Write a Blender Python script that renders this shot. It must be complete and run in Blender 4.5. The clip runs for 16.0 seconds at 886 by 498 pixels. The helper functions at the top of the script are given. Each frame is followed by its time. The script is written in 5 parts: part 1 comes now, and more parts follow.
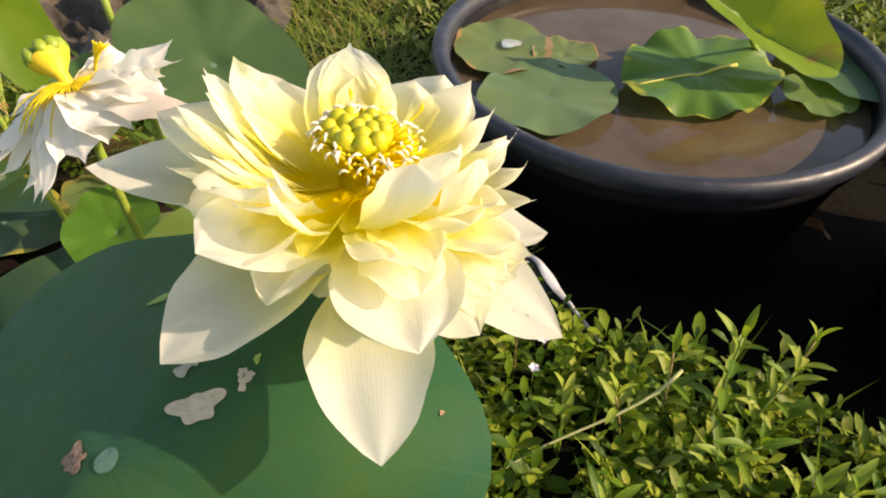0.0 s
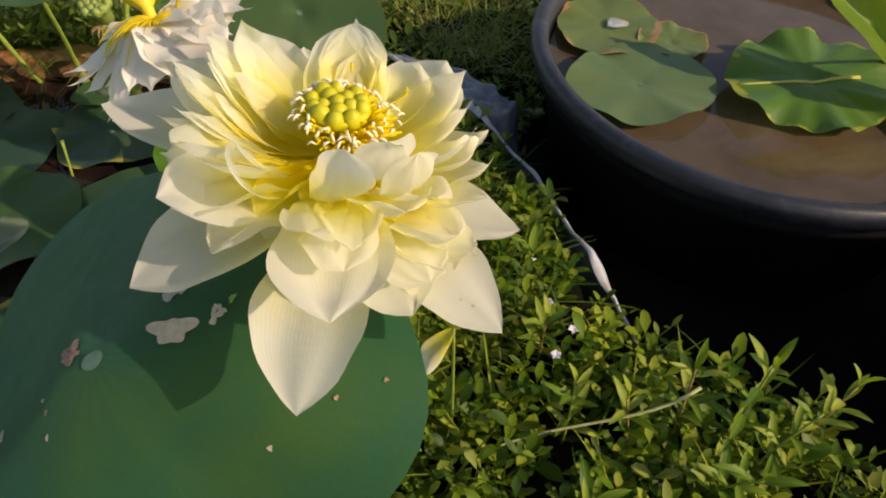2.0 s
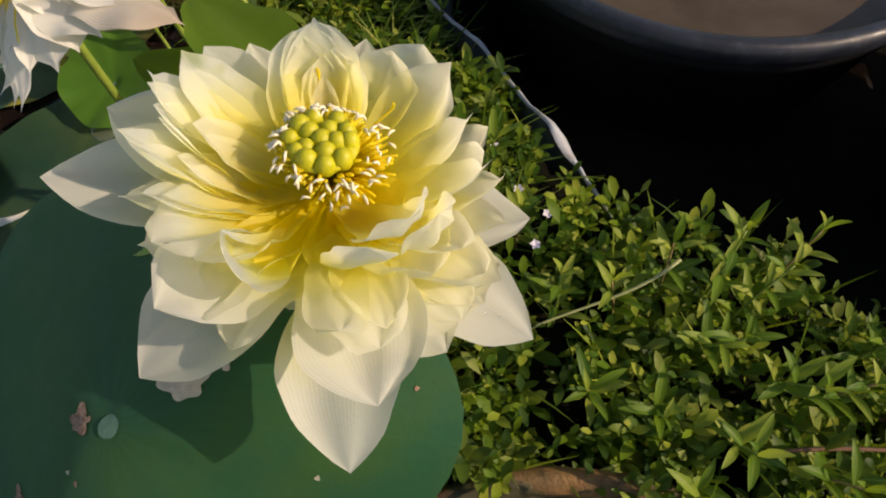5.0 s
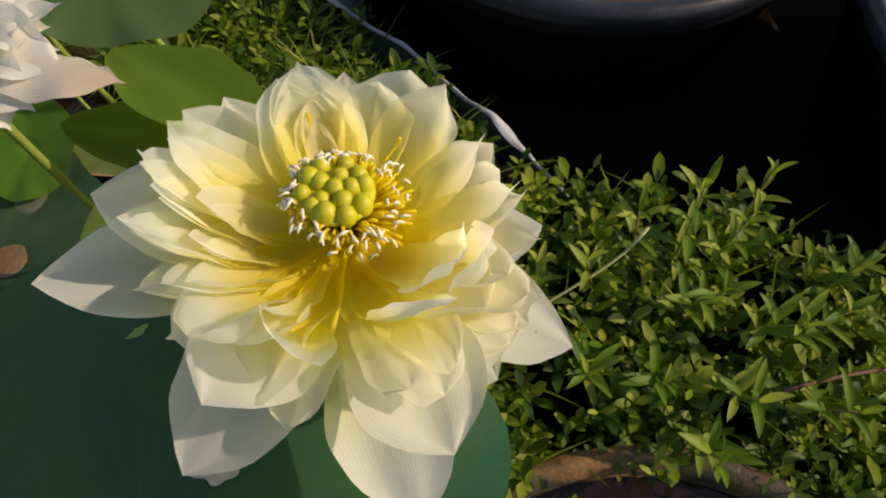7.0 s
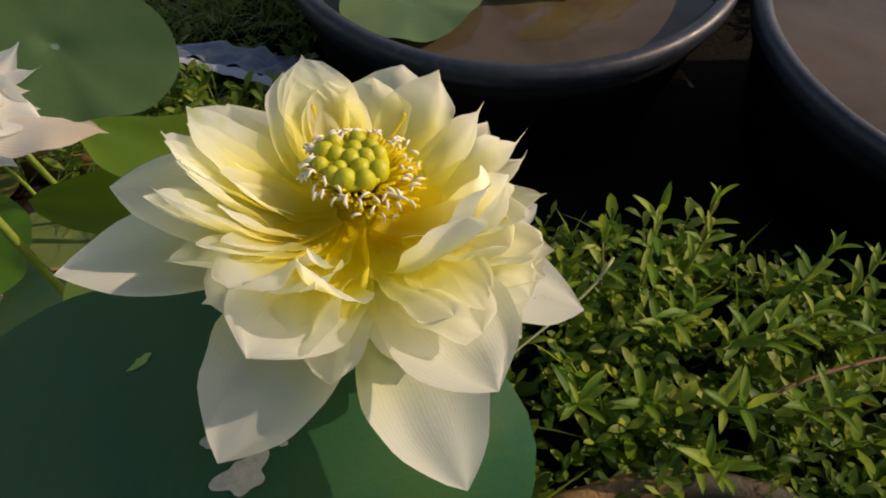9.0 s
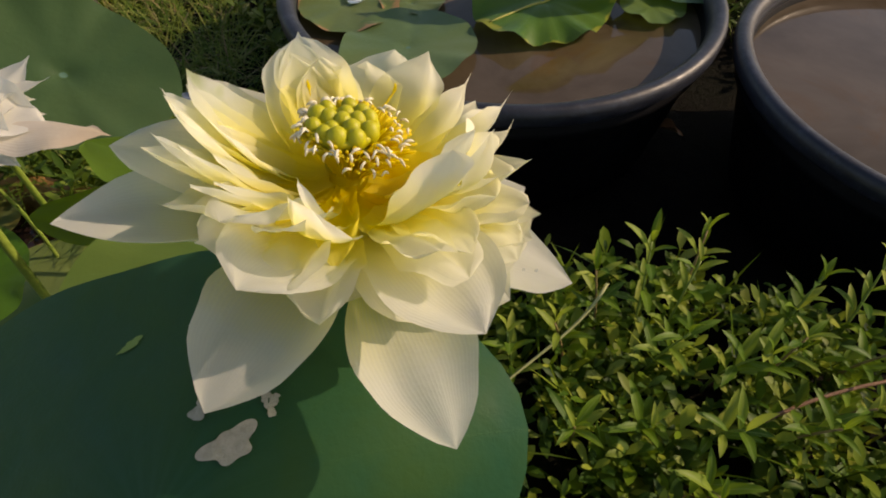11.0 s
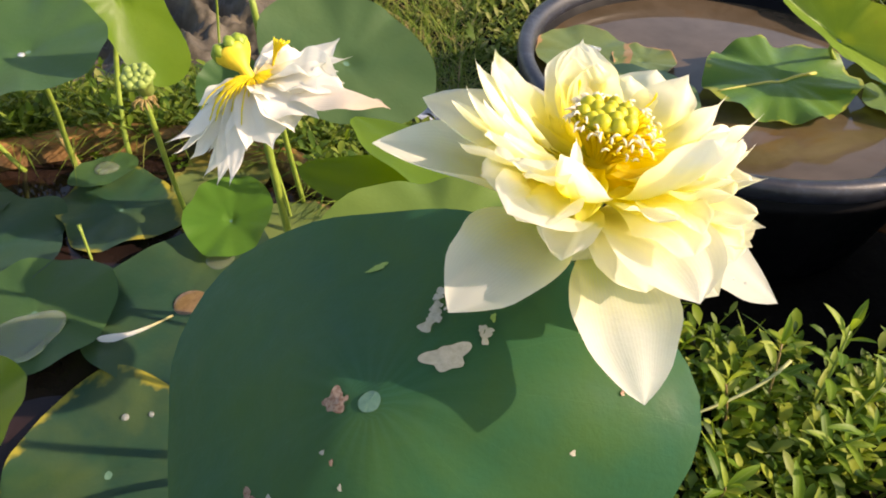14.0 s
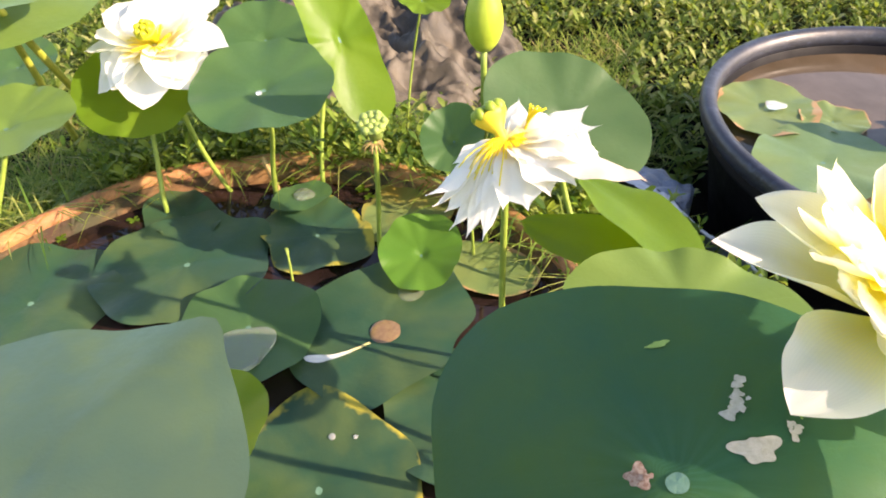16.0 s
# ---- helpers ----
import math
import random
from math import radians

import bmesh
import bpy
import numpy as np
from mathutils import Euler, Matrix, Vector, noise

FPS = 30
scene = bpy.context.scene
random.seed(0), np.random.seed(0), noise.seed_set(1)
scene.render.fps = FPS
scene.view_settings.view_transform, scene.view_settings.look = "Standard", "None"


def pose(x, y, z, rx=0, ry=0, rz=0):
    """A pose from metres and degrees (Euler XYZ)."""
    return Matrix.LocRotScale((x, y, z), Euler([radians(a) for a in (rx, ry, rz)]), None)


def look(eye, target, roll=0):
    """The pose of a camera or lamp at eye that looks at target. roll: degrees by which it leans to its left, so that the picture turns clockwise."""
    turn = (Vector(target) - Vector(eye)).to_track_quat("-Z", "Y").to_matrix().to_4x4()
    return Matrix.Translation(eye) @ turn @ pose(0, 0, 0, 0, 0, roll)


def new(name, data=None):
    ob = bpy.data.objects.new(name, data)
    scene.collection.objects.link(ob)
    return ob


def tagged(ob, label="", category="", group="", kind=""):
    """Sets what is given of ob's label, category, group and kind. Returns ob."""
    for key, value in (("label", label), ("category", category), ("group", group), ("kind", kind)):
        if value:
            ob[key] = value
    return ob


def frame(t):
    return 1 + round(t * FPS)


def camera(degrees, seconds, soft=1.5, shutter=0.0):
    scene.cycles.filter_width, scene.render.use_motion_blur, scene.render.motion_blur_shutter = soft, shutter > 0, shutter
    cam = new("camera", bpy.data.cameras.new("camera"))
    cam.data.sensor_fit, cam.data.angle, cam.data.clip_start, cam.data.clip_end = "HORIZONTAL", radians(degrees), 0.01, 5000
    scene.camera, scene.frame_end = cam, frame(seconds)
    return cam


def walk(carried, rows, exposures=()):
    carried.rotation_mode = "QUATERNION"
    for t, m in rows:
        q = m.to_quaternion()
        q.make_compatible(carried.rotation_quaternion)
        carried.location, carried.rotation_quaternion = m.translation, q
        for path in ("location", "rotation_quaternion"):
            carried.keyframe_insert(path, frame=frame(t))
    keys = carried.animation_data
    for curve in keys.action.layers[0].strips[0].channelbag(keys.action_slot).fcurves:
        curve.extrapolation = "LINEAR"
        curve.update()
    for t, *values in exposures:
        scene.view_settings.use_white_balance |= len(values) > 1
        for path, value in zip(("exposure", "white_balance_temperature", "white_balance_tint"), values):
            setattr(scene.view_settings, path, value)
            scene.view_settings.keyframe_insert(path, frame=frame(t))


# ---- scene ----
# camera: seconds, eye in metres, turn in degrees
cam = camera(67.4, 16.0, soft=1.9)
EXPOSURES = [(0.0, 0.87, 7730, 18), (0.6, 0.74, 7730, 18), (1.0, 0.65, 7680, 18), (1.5, 0.33, 7630, 18), (3.5, 0.11, 7530, 18), (6.5, -0.04, 7270, 17), (9.0, -0.15, 7330, 17), (12.0, -0.06, 7680, 18), (12.5, 0.83, 7680, 18), (13.5, 1.18, 7450, 19), (14.5, 0.91, 7380, 19), (15.0, 1.05, 7270, 17), (16.0, 1.76, 7150, 22)]
ROWS = [
    (0.0, -0.0057, 0.0002, 0.7208, 46.18, -0.91, -0.70),
    (0.5, 0.0012, -0.0040, 0.7264, 45.80, -0.86, -0.83),
    (1.0, 0.0184, -0.0089, 0.7324, 44.70, -0.55, 2.79),
    (1.5, 0.0384, -0.0068, 0.7364, 43.47, -0.76, 7.45),
    (2.0, 0.0571, 0.0045, 0.7382, 42.52, -1.35, 12.61),
    (2.5, 0.0652, 0.0135, 0.7424, 41.30, -2.60, 14.70),
    (3.0, 0.0633, 0.0361, 0.7582, 37.91, -3.19, 14.57),
    (3.5, 0.0470, 0.0549, 0.7669, 33.82, -2.12, 11.19),
    (4.0, 0.0340, 0.0644, 0.7681, 30.57, -1.18, 8.59),
    (6.5, -0.0119, 0.0931, 0.7739, 26.90, 0.32, -8.75),
    (7.0, -0.0204, 0.0965, 0.7687, 27.26, -0.09, -10.43),
    (7.5, -0.0280, 0.0925, 0.7653, 28.13, -0.21, -13.46),
    (8.0, -0.0463, 0.0796, 0.7635, 31.12, -0.70, -15.78),
    (8.5, -0.0518, 0.0644, 0.7576, 34.00, -1.29, -17.15),
    (9.0, -0.0583, 0.0532, 0.7489, 36.42, -0.79, -18.07),
    (11.5, -0.0708, 0.0153, 0.7249, 43.29, -0.83, -18.13),
    (12.0, -0.0874, 0.0183, 0.7226, 43.88, -0.67, -17.11),
    (12.5, -0.1059, 0.0060, 0.7168, 44.25, -1.38, -15.66),
    (13.0, -0.1082, -0.0171, 0.7219, 45.80, -1.73, -10.98),
    (13.5, -0.0987, -0.0395, 0.7312, 45.94, -1.74, -5.89),
    (14.0, -0.1069, -0.0396, 0.7327, 46.78, -0.77, 1.30),
    (14.5, -0.1330, -0.0350, 0.7437, 47.56, -0.61, 3.99),
    (15.0, -0.1428, -0.0324, 0.7545, 47.77, -0.58, 5.74),
    (15.5, -0.1823, -0.0402, 0.7640, 48.89, -0.28, 8.12),
    (16.0, -0.2212, -0.0483, 0.7714, 48.61, 1.11, 10.74),
]
walk(cam, [(t, pose(x, y, z, rx, ry, rz)) for t, x, y, z, rx, ry, rz in ROWS], EXPOSURES)
# ---- end of camera ----

# ---- light ----
SUN_ELEV, SUN_AZ = 30.0, -7.0   # degrees; azimuth from +x towards +y
world = bpy.data.worlds.new("sky")
scene.world = world
world.use_nodes = True
wn = world.node_tree.nodes
wl = world.node_tree.links
sky = wn.new("ShaderNodeTexSky")
sky.sky_type = "NISHITA"
sky.sun_disc = False
sky.sun_elevation = radians(SUN_ELEV)
sky.sun_rotation = radians(90 - SUN_AZ)
wl.new(sky.outputs[0], wn["Background"].inputs[0])
wn["Background"].inputs[1].default_value = 0.145
sun_data = bpy.data.lights.new("sun", "SUN")
sun_data.energy, sun_data.angle, sun_data.color = 4.2, radians(0.6), (1.0, 0.845, 0.655)
sun = new("sun", sun_data)
sa, se = radians(SUN_AZ), radians(SUN_ELEV)
SUN_TO = Vector((math.cos(se) * math.cos(sa), math.cos(se) * math.sin(sa), math.sin(se)))
sun.matrix_world = look(SUN_TO * 20, (0, 0, 0))


# ---- materials ----
class Mat:
    """A node material with short calls for the few node kinds used here."""

    def __init__(self, name):
        self.m = bpy.data.materials.new(name)
        self.m.use_nodes = True
        self.t = self.m.node_tree
        self.b = self.t.nodes["Principled BSDF"]

    def node(self, kind, **sets):
        n = self.t.nodes.new(kind)
        for k, v in sets.items():
            n.inputs[k].default_value = v
        return n

    def link(self, a, b):
        self.t.links.new(a, b)

    def coord(self, which="Object"):
        return self.t.nodes.new("ShaderNodeTexCoord").outputs[which]

    def noise(self, scale, detail=4.0, rough=0.6, co=None, dist=0.0):
        n = self.node("ShaderNodeTexNoise", Scale=scale, Detail=detail, Roughness=rough, Distortion=dist)
        self.link(co or self.coord(), n.inputs["Vector"])
        return n.outputs["Fac"]

    def ramp(self, fac, stops):
        r = self.t.nodes.new("ShaderNodeValToRGB")
        e = r.color_ramp.elements
        while len(e) < len(stops):
            e.new(0.5)
        for el, (p, c) in zip(e, stops):
            el.position = p
            el.color = (*c, 1) if len(c) == 3 else c
        self.link(fac, r.inputs[0])
        return r.outputs[0]

    def mix(self, fac, a, b, kind="MIX"):
        n = self.t.nodes.new("ShaderNodeMix")
        n.data_type, n.blend_type = "RGBA", kind
        for k, v in ((0, fac), (6, a), (7, b)):
            if isinstance(v, (int, float)):
                n.inputs[k].default_value = v
            elif isinstance(v, tuple):
                n.inputs[k].default_value = (*v, 1)
            else:
                self.link(v, n.inputs[k])
        return n.outputs[2]

    def maths(self, op, a, b=0.0):
        n = self.t.nodes.new("ShaderNodeMath")
        n.operation = op
        for k, v in ((0, a), (1, b)):
            if isinstance(v, (int, float)):
                n.inputs[k].default_value = v
            else:
                self.link(v, n.inputs[k])
        return n.outputs[0]

    def uv(self):
        s = self.t.nodes.new("ShaderNodeSeparateXYZ")
        self.link(self.coord("UV"), s.inputs[0])
        return s.outputs[0], s.outputs[1]

    def bump(self, height, strength=0.3, dist=0.002):
        n = self.node("ShaderNodeBump", Strength=strength, Distance=dist)
        self.link(height, n.inputs["Height"])
        self.link(n.outputs[0], self.b.inputs["Normal"])
        return n.outputs[0]

    def base(self, c):
        if isinstance(c, tuple):
            self.b.inputs["Base Color"].default_value = (*c, 1)
        else:
            self.link(c, self.b.inputs["Base Color"])

    def set(self, **kw):
        for k, v in kw.items():
            self.b.inputs[k.replace("_", " ")].default_value = v

    def translucent(self, fac, colour, normal=None, sheer=0.0):
        tr = self.t.nodes.new("ShaderNodeBsdfTranslucent")
        if isinstance(colour, tuple):
            tr.inputs[0].default_value = (*colour, 1)
        else:
            self.link(colour, tr.inputs[0])
        if normal is not None:
            self.link(normal, tr.inputs["Normal"])
        mx = self.t.nodes.new("ShaderNodeMixShader")
        mx.inputs[0].default_value = fac
        self.link(self.b.outputs[0], mx.inputs[1])
        self.link(tr.outputs[0], mx.inputs[2])
        if sheer:                                   # thin tissue lets a little light straight through
            tp = self.t.nodes.new("ShaderNodeBsdfTransparent")
            tp.inputs[0].default_value = (1.0, 0.97, 0.80, 1)
            m2 = self.t.nodes.new("ShaderNodeMixShader")
            m2.inputs[0].default_value = sheer
            self.link(mx.outputs[0], m2.inputs[1])
            self.link(tp.outputs[0], m2.inputs[2])
            mx = m2
        self.link(mx.outputs[0], self.t.nodes["Material Output"].inputs[0])


def random_value(m):
    return m.t.nodes.new("ShaderNodeObjectInfo").outputs["Random"]


def island_value(m):
    return m.t.nodes.new("ShaderNodeNewGeometry").outputs["Random Per Island"]


def petal_material(name, white, yellow, reach, trans=0.4, vein=0.07, streak=None, sheer=0.0):
    m = Mat(name)
    u, v = m.uv()
    grad = m.ramp(m.maths("ADD", u, m.maths("MULTIPLY", m.maths("SUBTRACT", m.noise(60), 0.5), 0.25)),
                  [(reach * 0.30, yellow), (reach * 0.65, tuple(0.6 * a + 0.4 * b for a, b in zip(yellow, white))), (reach * 1.1, white)])
    if streak:
        grad = m.mix(m.ramp(m.noise(45, 2), [(0.60, (0, 0, 0)), (0.70, (0.6, 0.6, 0.6))]), grad, streak)
    wave = m.node("ShaderNodeTexWave", Scale=9.0, Distortion=1.5, Detail=2.0)
    wave.bands_direction = "Y"
    m.link(m.coord("UV"), wave.inputs["Vector"])
    grad = m.mix(m.maths("MULTIPLY", wave.outputs["Fac"], vein), grad, tuple(c * 0.86 for c in white))
    m.base(grad)
    m.set(Roughness=0.5, Specular_IOR_Level=0.35)
    h = m.maths("ADD", m.maths("MULTIPLY", wave.outputs["Fac"], 0.03 + 0.18 * vein), m.maths("MULTIPLY", m.noise(110), 0.8))
    nrm = m.bump(h, 0.28, 0.0015)
    m.translucent(trans, m.mix(1.0, grad, (1.0, 0.99, 0.89), "MULTIPLY"), nrm, sheer)
    return m.m


def leaf_material(name, dark, light, trans_col, trans=0.25, rough=0.42, rim=None, rim_from=0.86, spots=None, vein=0.35, sheen=0.06, gloss=0.28, patch=None, star=0.0, bloom=(0.32, 0.74, 0.80)):
    m = Mat(name)
    u, v = m.uv()
    co = m.coord("Object")
    c = m.ramp(m.noise(14, 5, 0.6, co), [(0.3, dark), (0.72, light)])
    if patch:
        c = m.mix(m.ramp(m.noise(7, 4, 0.6, co, dist=0.5), [(0.45, (0, 0, 0)), (0.66, (0.75, 0.75, 0.75))]), c, patch)
    c = m.mix(m.maths("MULTIPLY", m.noise(160, 3, 0.6, co), 0.25), c, tuple(x * 1.5 for x in dark))
    ribs = m.maths("ABSOLUTE", m.maths("SINE", m.maths("MULTIPLY", u, math.pi * 21)))
    ribs = m.maths("LESS_THAN", ribs, m.maths("DIVIDE", 0.022, m.maths("ADD", v, 0.04)))
    c = m.mix(m.maths("MULTIPLY", ribs, vein), c, tuple(min(1, x * 1.9 + 0.02) for x in light))
    if star:                                        # soft pale rays round the navel
        rays = m.maths("POWER", m.maths("ABSOLUTE", m.maths("SINE", m.maths("MULTIPLY", u, math.pi * 21))), 3.0)
        near = m.ramp(v, [(0.03, (1, 1, 1)), (0.42, (0, 0, 0))])
        c = m.mix(m.maths("MULTIPLY", m.maths("MULTIPLY", rays, near), star), c, (0.13, 0.24, 0.17))
    if rim:
        edge = m.maths("ADD", v, m.maths("MULTIPLY", m.maths("SUBTRACT", m.noise(22, 3, 0.6, co), 0.5), 0.7))
        c = m.mix(m.ramp(edge, [(rim_from, (0, 0, 0)), (rim_from + 0.1, (1, 1, 1))]), c, rim)
        c = m.mix(m.ramp(edge, [(rim_from + 0.12, (0, 0, 0)), (rim_from + 0.17, (1, 1, 1))]), c, (0.09, 0.035, 0.015))
    if spots:
        c = m.mix(m.ramp(m.noise(19, 4, 0.55, co), [(0.64, (0, 0, 0)), (0.68, (1, 1, 1))]), c, spots)
    m.base(c)
    m.link(m.ramp(m.noise(30, 4, 0.6, co), [(0.3, (rough * 0.8,) * 3), (0.7, (rough * 1.3,) * 3)]), m.b.inputs["Roughness"])
    m.set(Specular_IOR_Level=gloss, Sheen_Weight=sheen, Sheen_Roughness=0.45, Sheen_Tint=(*bloom, 1))
    h = m.maths("ADD", m.maths("MULTIPLY", ribs, 0.35), m.maths("MULTIPLY", m.noise(55, 5, 0.65, co), 1.0))
    nrm = m.bump(h, 0.22, 0.003)
    tc = m.mix(m.maths("MULTIPLY", ribs, 0.3), trans_col, tuple(x * 0.6 for x in trans_col))
    m.translucent(trans, tc, nrm)
    return m.m


M_PETAL = petal_material("cream_petal", (0.935, 0.94, 0.86), (0.97, 0.91, 0.08), 0.76, 0.72, 0.03, sheer=0.17)
M_PETAL_GOLD = petal_material("golden_footed_petal", (0.935, 0.94, 0.82), (0.97, 0.89, 0.04), 0.90, 0.72, 0.03, sheer=0.17)
M_PETAL_DEEP = petal_material("deep_yellow_petal", (0.97, 0.92, 0.30), (0.98, 0.84, 0.015), 1.2, 0.74, 0.05, sheer=0.15)
M_PETAL_VEINED = petal_material("veined_petal", (0.92, 0.93, 0.84), (0.94, 0.90, 0.22), 0.62, 0.55, 0.20, sheer=0.14)
M_PETAL_WHITE = petal_material("white_petal", (0.90, 0.90, 0.84), (0.90, 0.80, 0.30), 0.35, 0.42, 0.04)
M_PETAL_GREEN = petal_material("green_tipped_petal", (0.93, 0.94, 0.85), (0.96, 0.90, 0.10), 0.68, 0.70, 0.03, streak=(0.62, 0.70, 0.24), sheer=0.17)
M_PETAL_OLD = petal_material("wilting_petal", (0.88, 0.87, 0.81), (0.88, 0.72, 0.26), 0.35, 0.42, 0.20, sheer=0.06)
M_PETAL_BROWN = petal_material("browning_petal", (0.60, 0.47, 0.34), (0.87, 0.85, 0.77), 0.95, 0.35, 0.25)
M_LEAF_MAIN = leaf_material("waxy_leaf", (0.010, 0.068, 0.035), (0.040, 0.090, 0.019), (0.20, 0.28, 0.02), 0.16, 0.5, vein=0.10, sheen=0.22, gloss=0.10, star=0.09, bloom=(0.14, 0.80, 0.76))
M_LEAF = leaf_material("lotus_leaf_green", (0.034, 0.088, 0.032), (0.060, 0.120, 0.036), (0.20, 0.34, 0.03), 0.3, 0.42, vein=0.25)
M_LEAF_PALE = leaf_material("pale_leaf_green", (0.085, 0.150, 0.030), (0.125, 0.195, 0.040), (0.30, 0.42, 0.04), 0.3, 0.45, vein=0.2)
M_LEAF_LIME = leaf_material("lime_leaf", (0.070, 0.150, 0.010), (0.125, 0.210, 0.015), (0.39, 0.52, 0.012), 0.5, 0.42, vein=0.25)
M_LEAF_YOUNG = leaf_material("young_leaf", (0.05, 0.14, 0.014), (0.085, 0.19, 0.020), (0.30, 0.42, 0.02), 0.35, 0.40, vein=0.12)
M_LEAF_BURNT = leaf_material("spotted_lime_leaf", (0.09, 0.18, 0.015), (0.19, 0.28, 0.03), (0.40, 0.48, 0.03), 0.4, 0.45, spots=(0.20, 0.11, 0.05))
M_LEAF_GREY = leaf_material("bloomed_leaf", (0.040, 0.086, 0.034), (0.062, 0.110, 0.038), (0.20, 0.32, 0.05), 0.25, 0.42, vein=0.04, sheen=0.18)
M_LEAF_BLOOM = leaf_material("blue_bloomed_leaf", (0.036, 0.070, 0.050), (0.056, 0.090, 0.046), (0.20, 0.32, 0.05), 0.2, 0.45, vein=0.04, sheen=0.22, patch=(0.090, 0.122, 0.024))
M_LEAF_TUB = leaf_material("yellow_green_leaf", (0.05, 0.14, 0.02), (0.11, 0.20, 0.03), (0.26, 0.36, 0.02), 0.3, 0.4, rim=(0.30, 0.33, 0.04), rim_from=0.98, vein=0.3)
M_PAD = leaf_material("floating_pad", (0.012, 0.046, 0.026), (0.032, 0.063, 0.024), (0.12, 0.22, 0.03), 0.12, 0.4, vein=0.08, sheen=0.07, patch=(0.070, 0.100, 0.028))
M_PAD_BURNT = leaf_material("burnt_edge_pad", (0.012, 0.046, 0.026), (0.036, 0.067, 0.024), (0.12, 0.22, 0.03), 0.12, 0.4, rim=(0.30, 0.26, 0.03), rim_from=0.92, vein=0.08, sheen=0.07, patch=(0.075, 0.105, 0.028))
M_PAD_OLD = leaf_material("ageing_pad", (0.085, 0.135, 0.036), (0.145, 0.18, 0.05), (0.2, 0.25, 0.04), 0.12, 0.45, rim=(0.34, 0.20, 0.09), rim_from=0.95, vein=0.08, sheen=0.08, patch=(0.105, 0.135, 0.035))
M_PAD_DULL = leaf_material("dull_pad", (0.075, 0.130, 0.048), (0.105, 0.165, 0.058), (0.2, 0.3, 0.04), 0.12, 0.45, vein=0.08, sheen=0.10, patch=(0.115, 0.155, 0.050))
M_PAD_YELLOW = leaf_material("yellowing_pad", (0.08, 0.12, 0.035), (0.12, 0.16, 0.045), (0.25, 0.25, 0.03), 0.12, 0.45, rim=(0.16, 0.15, 0.03), rim_from=0.95, vein=0.1, patch=(0.36, 0.20, 0.02))


def simple(name, a, b, scale, rough, bump=0.3, spec=0.4, trans=0.0, dist=0.002, rnd=0.0):
    m = Mat(name)
    c = m.ramp(m.noise(scale, 5), [(0.3, a), (0.7, b)])
    c = m.mix(m.maths("MULTIPLY", m.noise(scale * 7, 3), 0.35), c, tuple(x * 0.7 for x in a))
    if rnd:
        c = m.mix(m.maths("MULTIPLY", random_value(m), rnd), c, tuple(x * 0.5 for x in a))
    m.base(c)
    m.set(Roughness=rough, Specular_IOR_Level=spec)
    nrm = m.bump(m.noise(scale * 3, 6, 0.65), bump, dist)
    if trans:
        m.translucent(trans, c, nrm)
    return m.m


M_POD = simple("green_pod", (0.52, 0.50, 0.012), (0.60, 0.57, 0.03), 120, 0.5, 0.2, trans=0.12)
M_POD_GREY = simple("grey_green_pod", (0.17, 0.25, 0.05), (0.26, 0.33, 0.08), 110, 0.55, 0.3)
M_SEED = simple("green_carpel", (0.50, 0.49, 0.012), (0.62, 0.59, 0.03), 160, 0.42, 0.2, trans=0.12, rnd=0.2)
M_SEED_DARK = simple("deep_green_carpel", (0.20, 0.30, 0.02), (0.32, 0.42, 0.05), 160, 0.42, 0.2, trans=0.1, rnd=0.2)
M_POD_YELLOW = simple("yellow_pod", (0.85, 0.62, 0.03), (0.90, 0.72, 0.06), 90, 0.5, 0.15, trans=0.2)
M_FILAMENT = simple("stamen_filament", (0.99, 0.83, 0.03), (0.99, 0.90, 0.07), 120, 0.5, 0.1, trans=0.6)
M_ANTHER = simple("anther_tip", (0.90, 0.84, 0.62), (0.95, 0.91, 0.76), 200, 0.5, 0.1, trans=0.15)
M_STEM = simple("green_stem", (0.16, 0.24, 0.03), (0.26, 0.33, 0.06), 60, 0.5, 0.4)
M_STALK = simple("yellow_green_stalk", (0.24, 0.27, 0.03), (0.38, 0.38, 0.06), 70, 0.5, 0.4)
M_STEM_DRY = simple("dry_stem", (0.22, 0.15, 0.05), (0.33, 0.24, 0.09), 50, 0.6, 0.4)
M_BUD = simple("green_bud", (0.30, 0.42, 0.03), (0.46, 0.55, 0.06), 40, 0.45, 0.2, trans=0.2)
M_SCAR = simple("bleached_scar", (0.36, 0.34, 0.24), (0.52, 0.48, 0.37), 260, 0.75, 0.5)
M_SCAR_BROWN = simple("brown_scar", (0.22, 0.09, 0.045), (0.58, 0.42, 0.30), 420, 0.8, 0.8)
M_SCAR_GREEN = simple("pale_green_scar", (0.22, 0.34, 0.05), (0.34, 0.44, 0.10), 120, 0.6, 0.4)
M_NAVEL = simple("leaf_navel", (0.075, 0.17, 0.11), (0.12, 0.22, 0.15), 150, 0.55, 0.3)


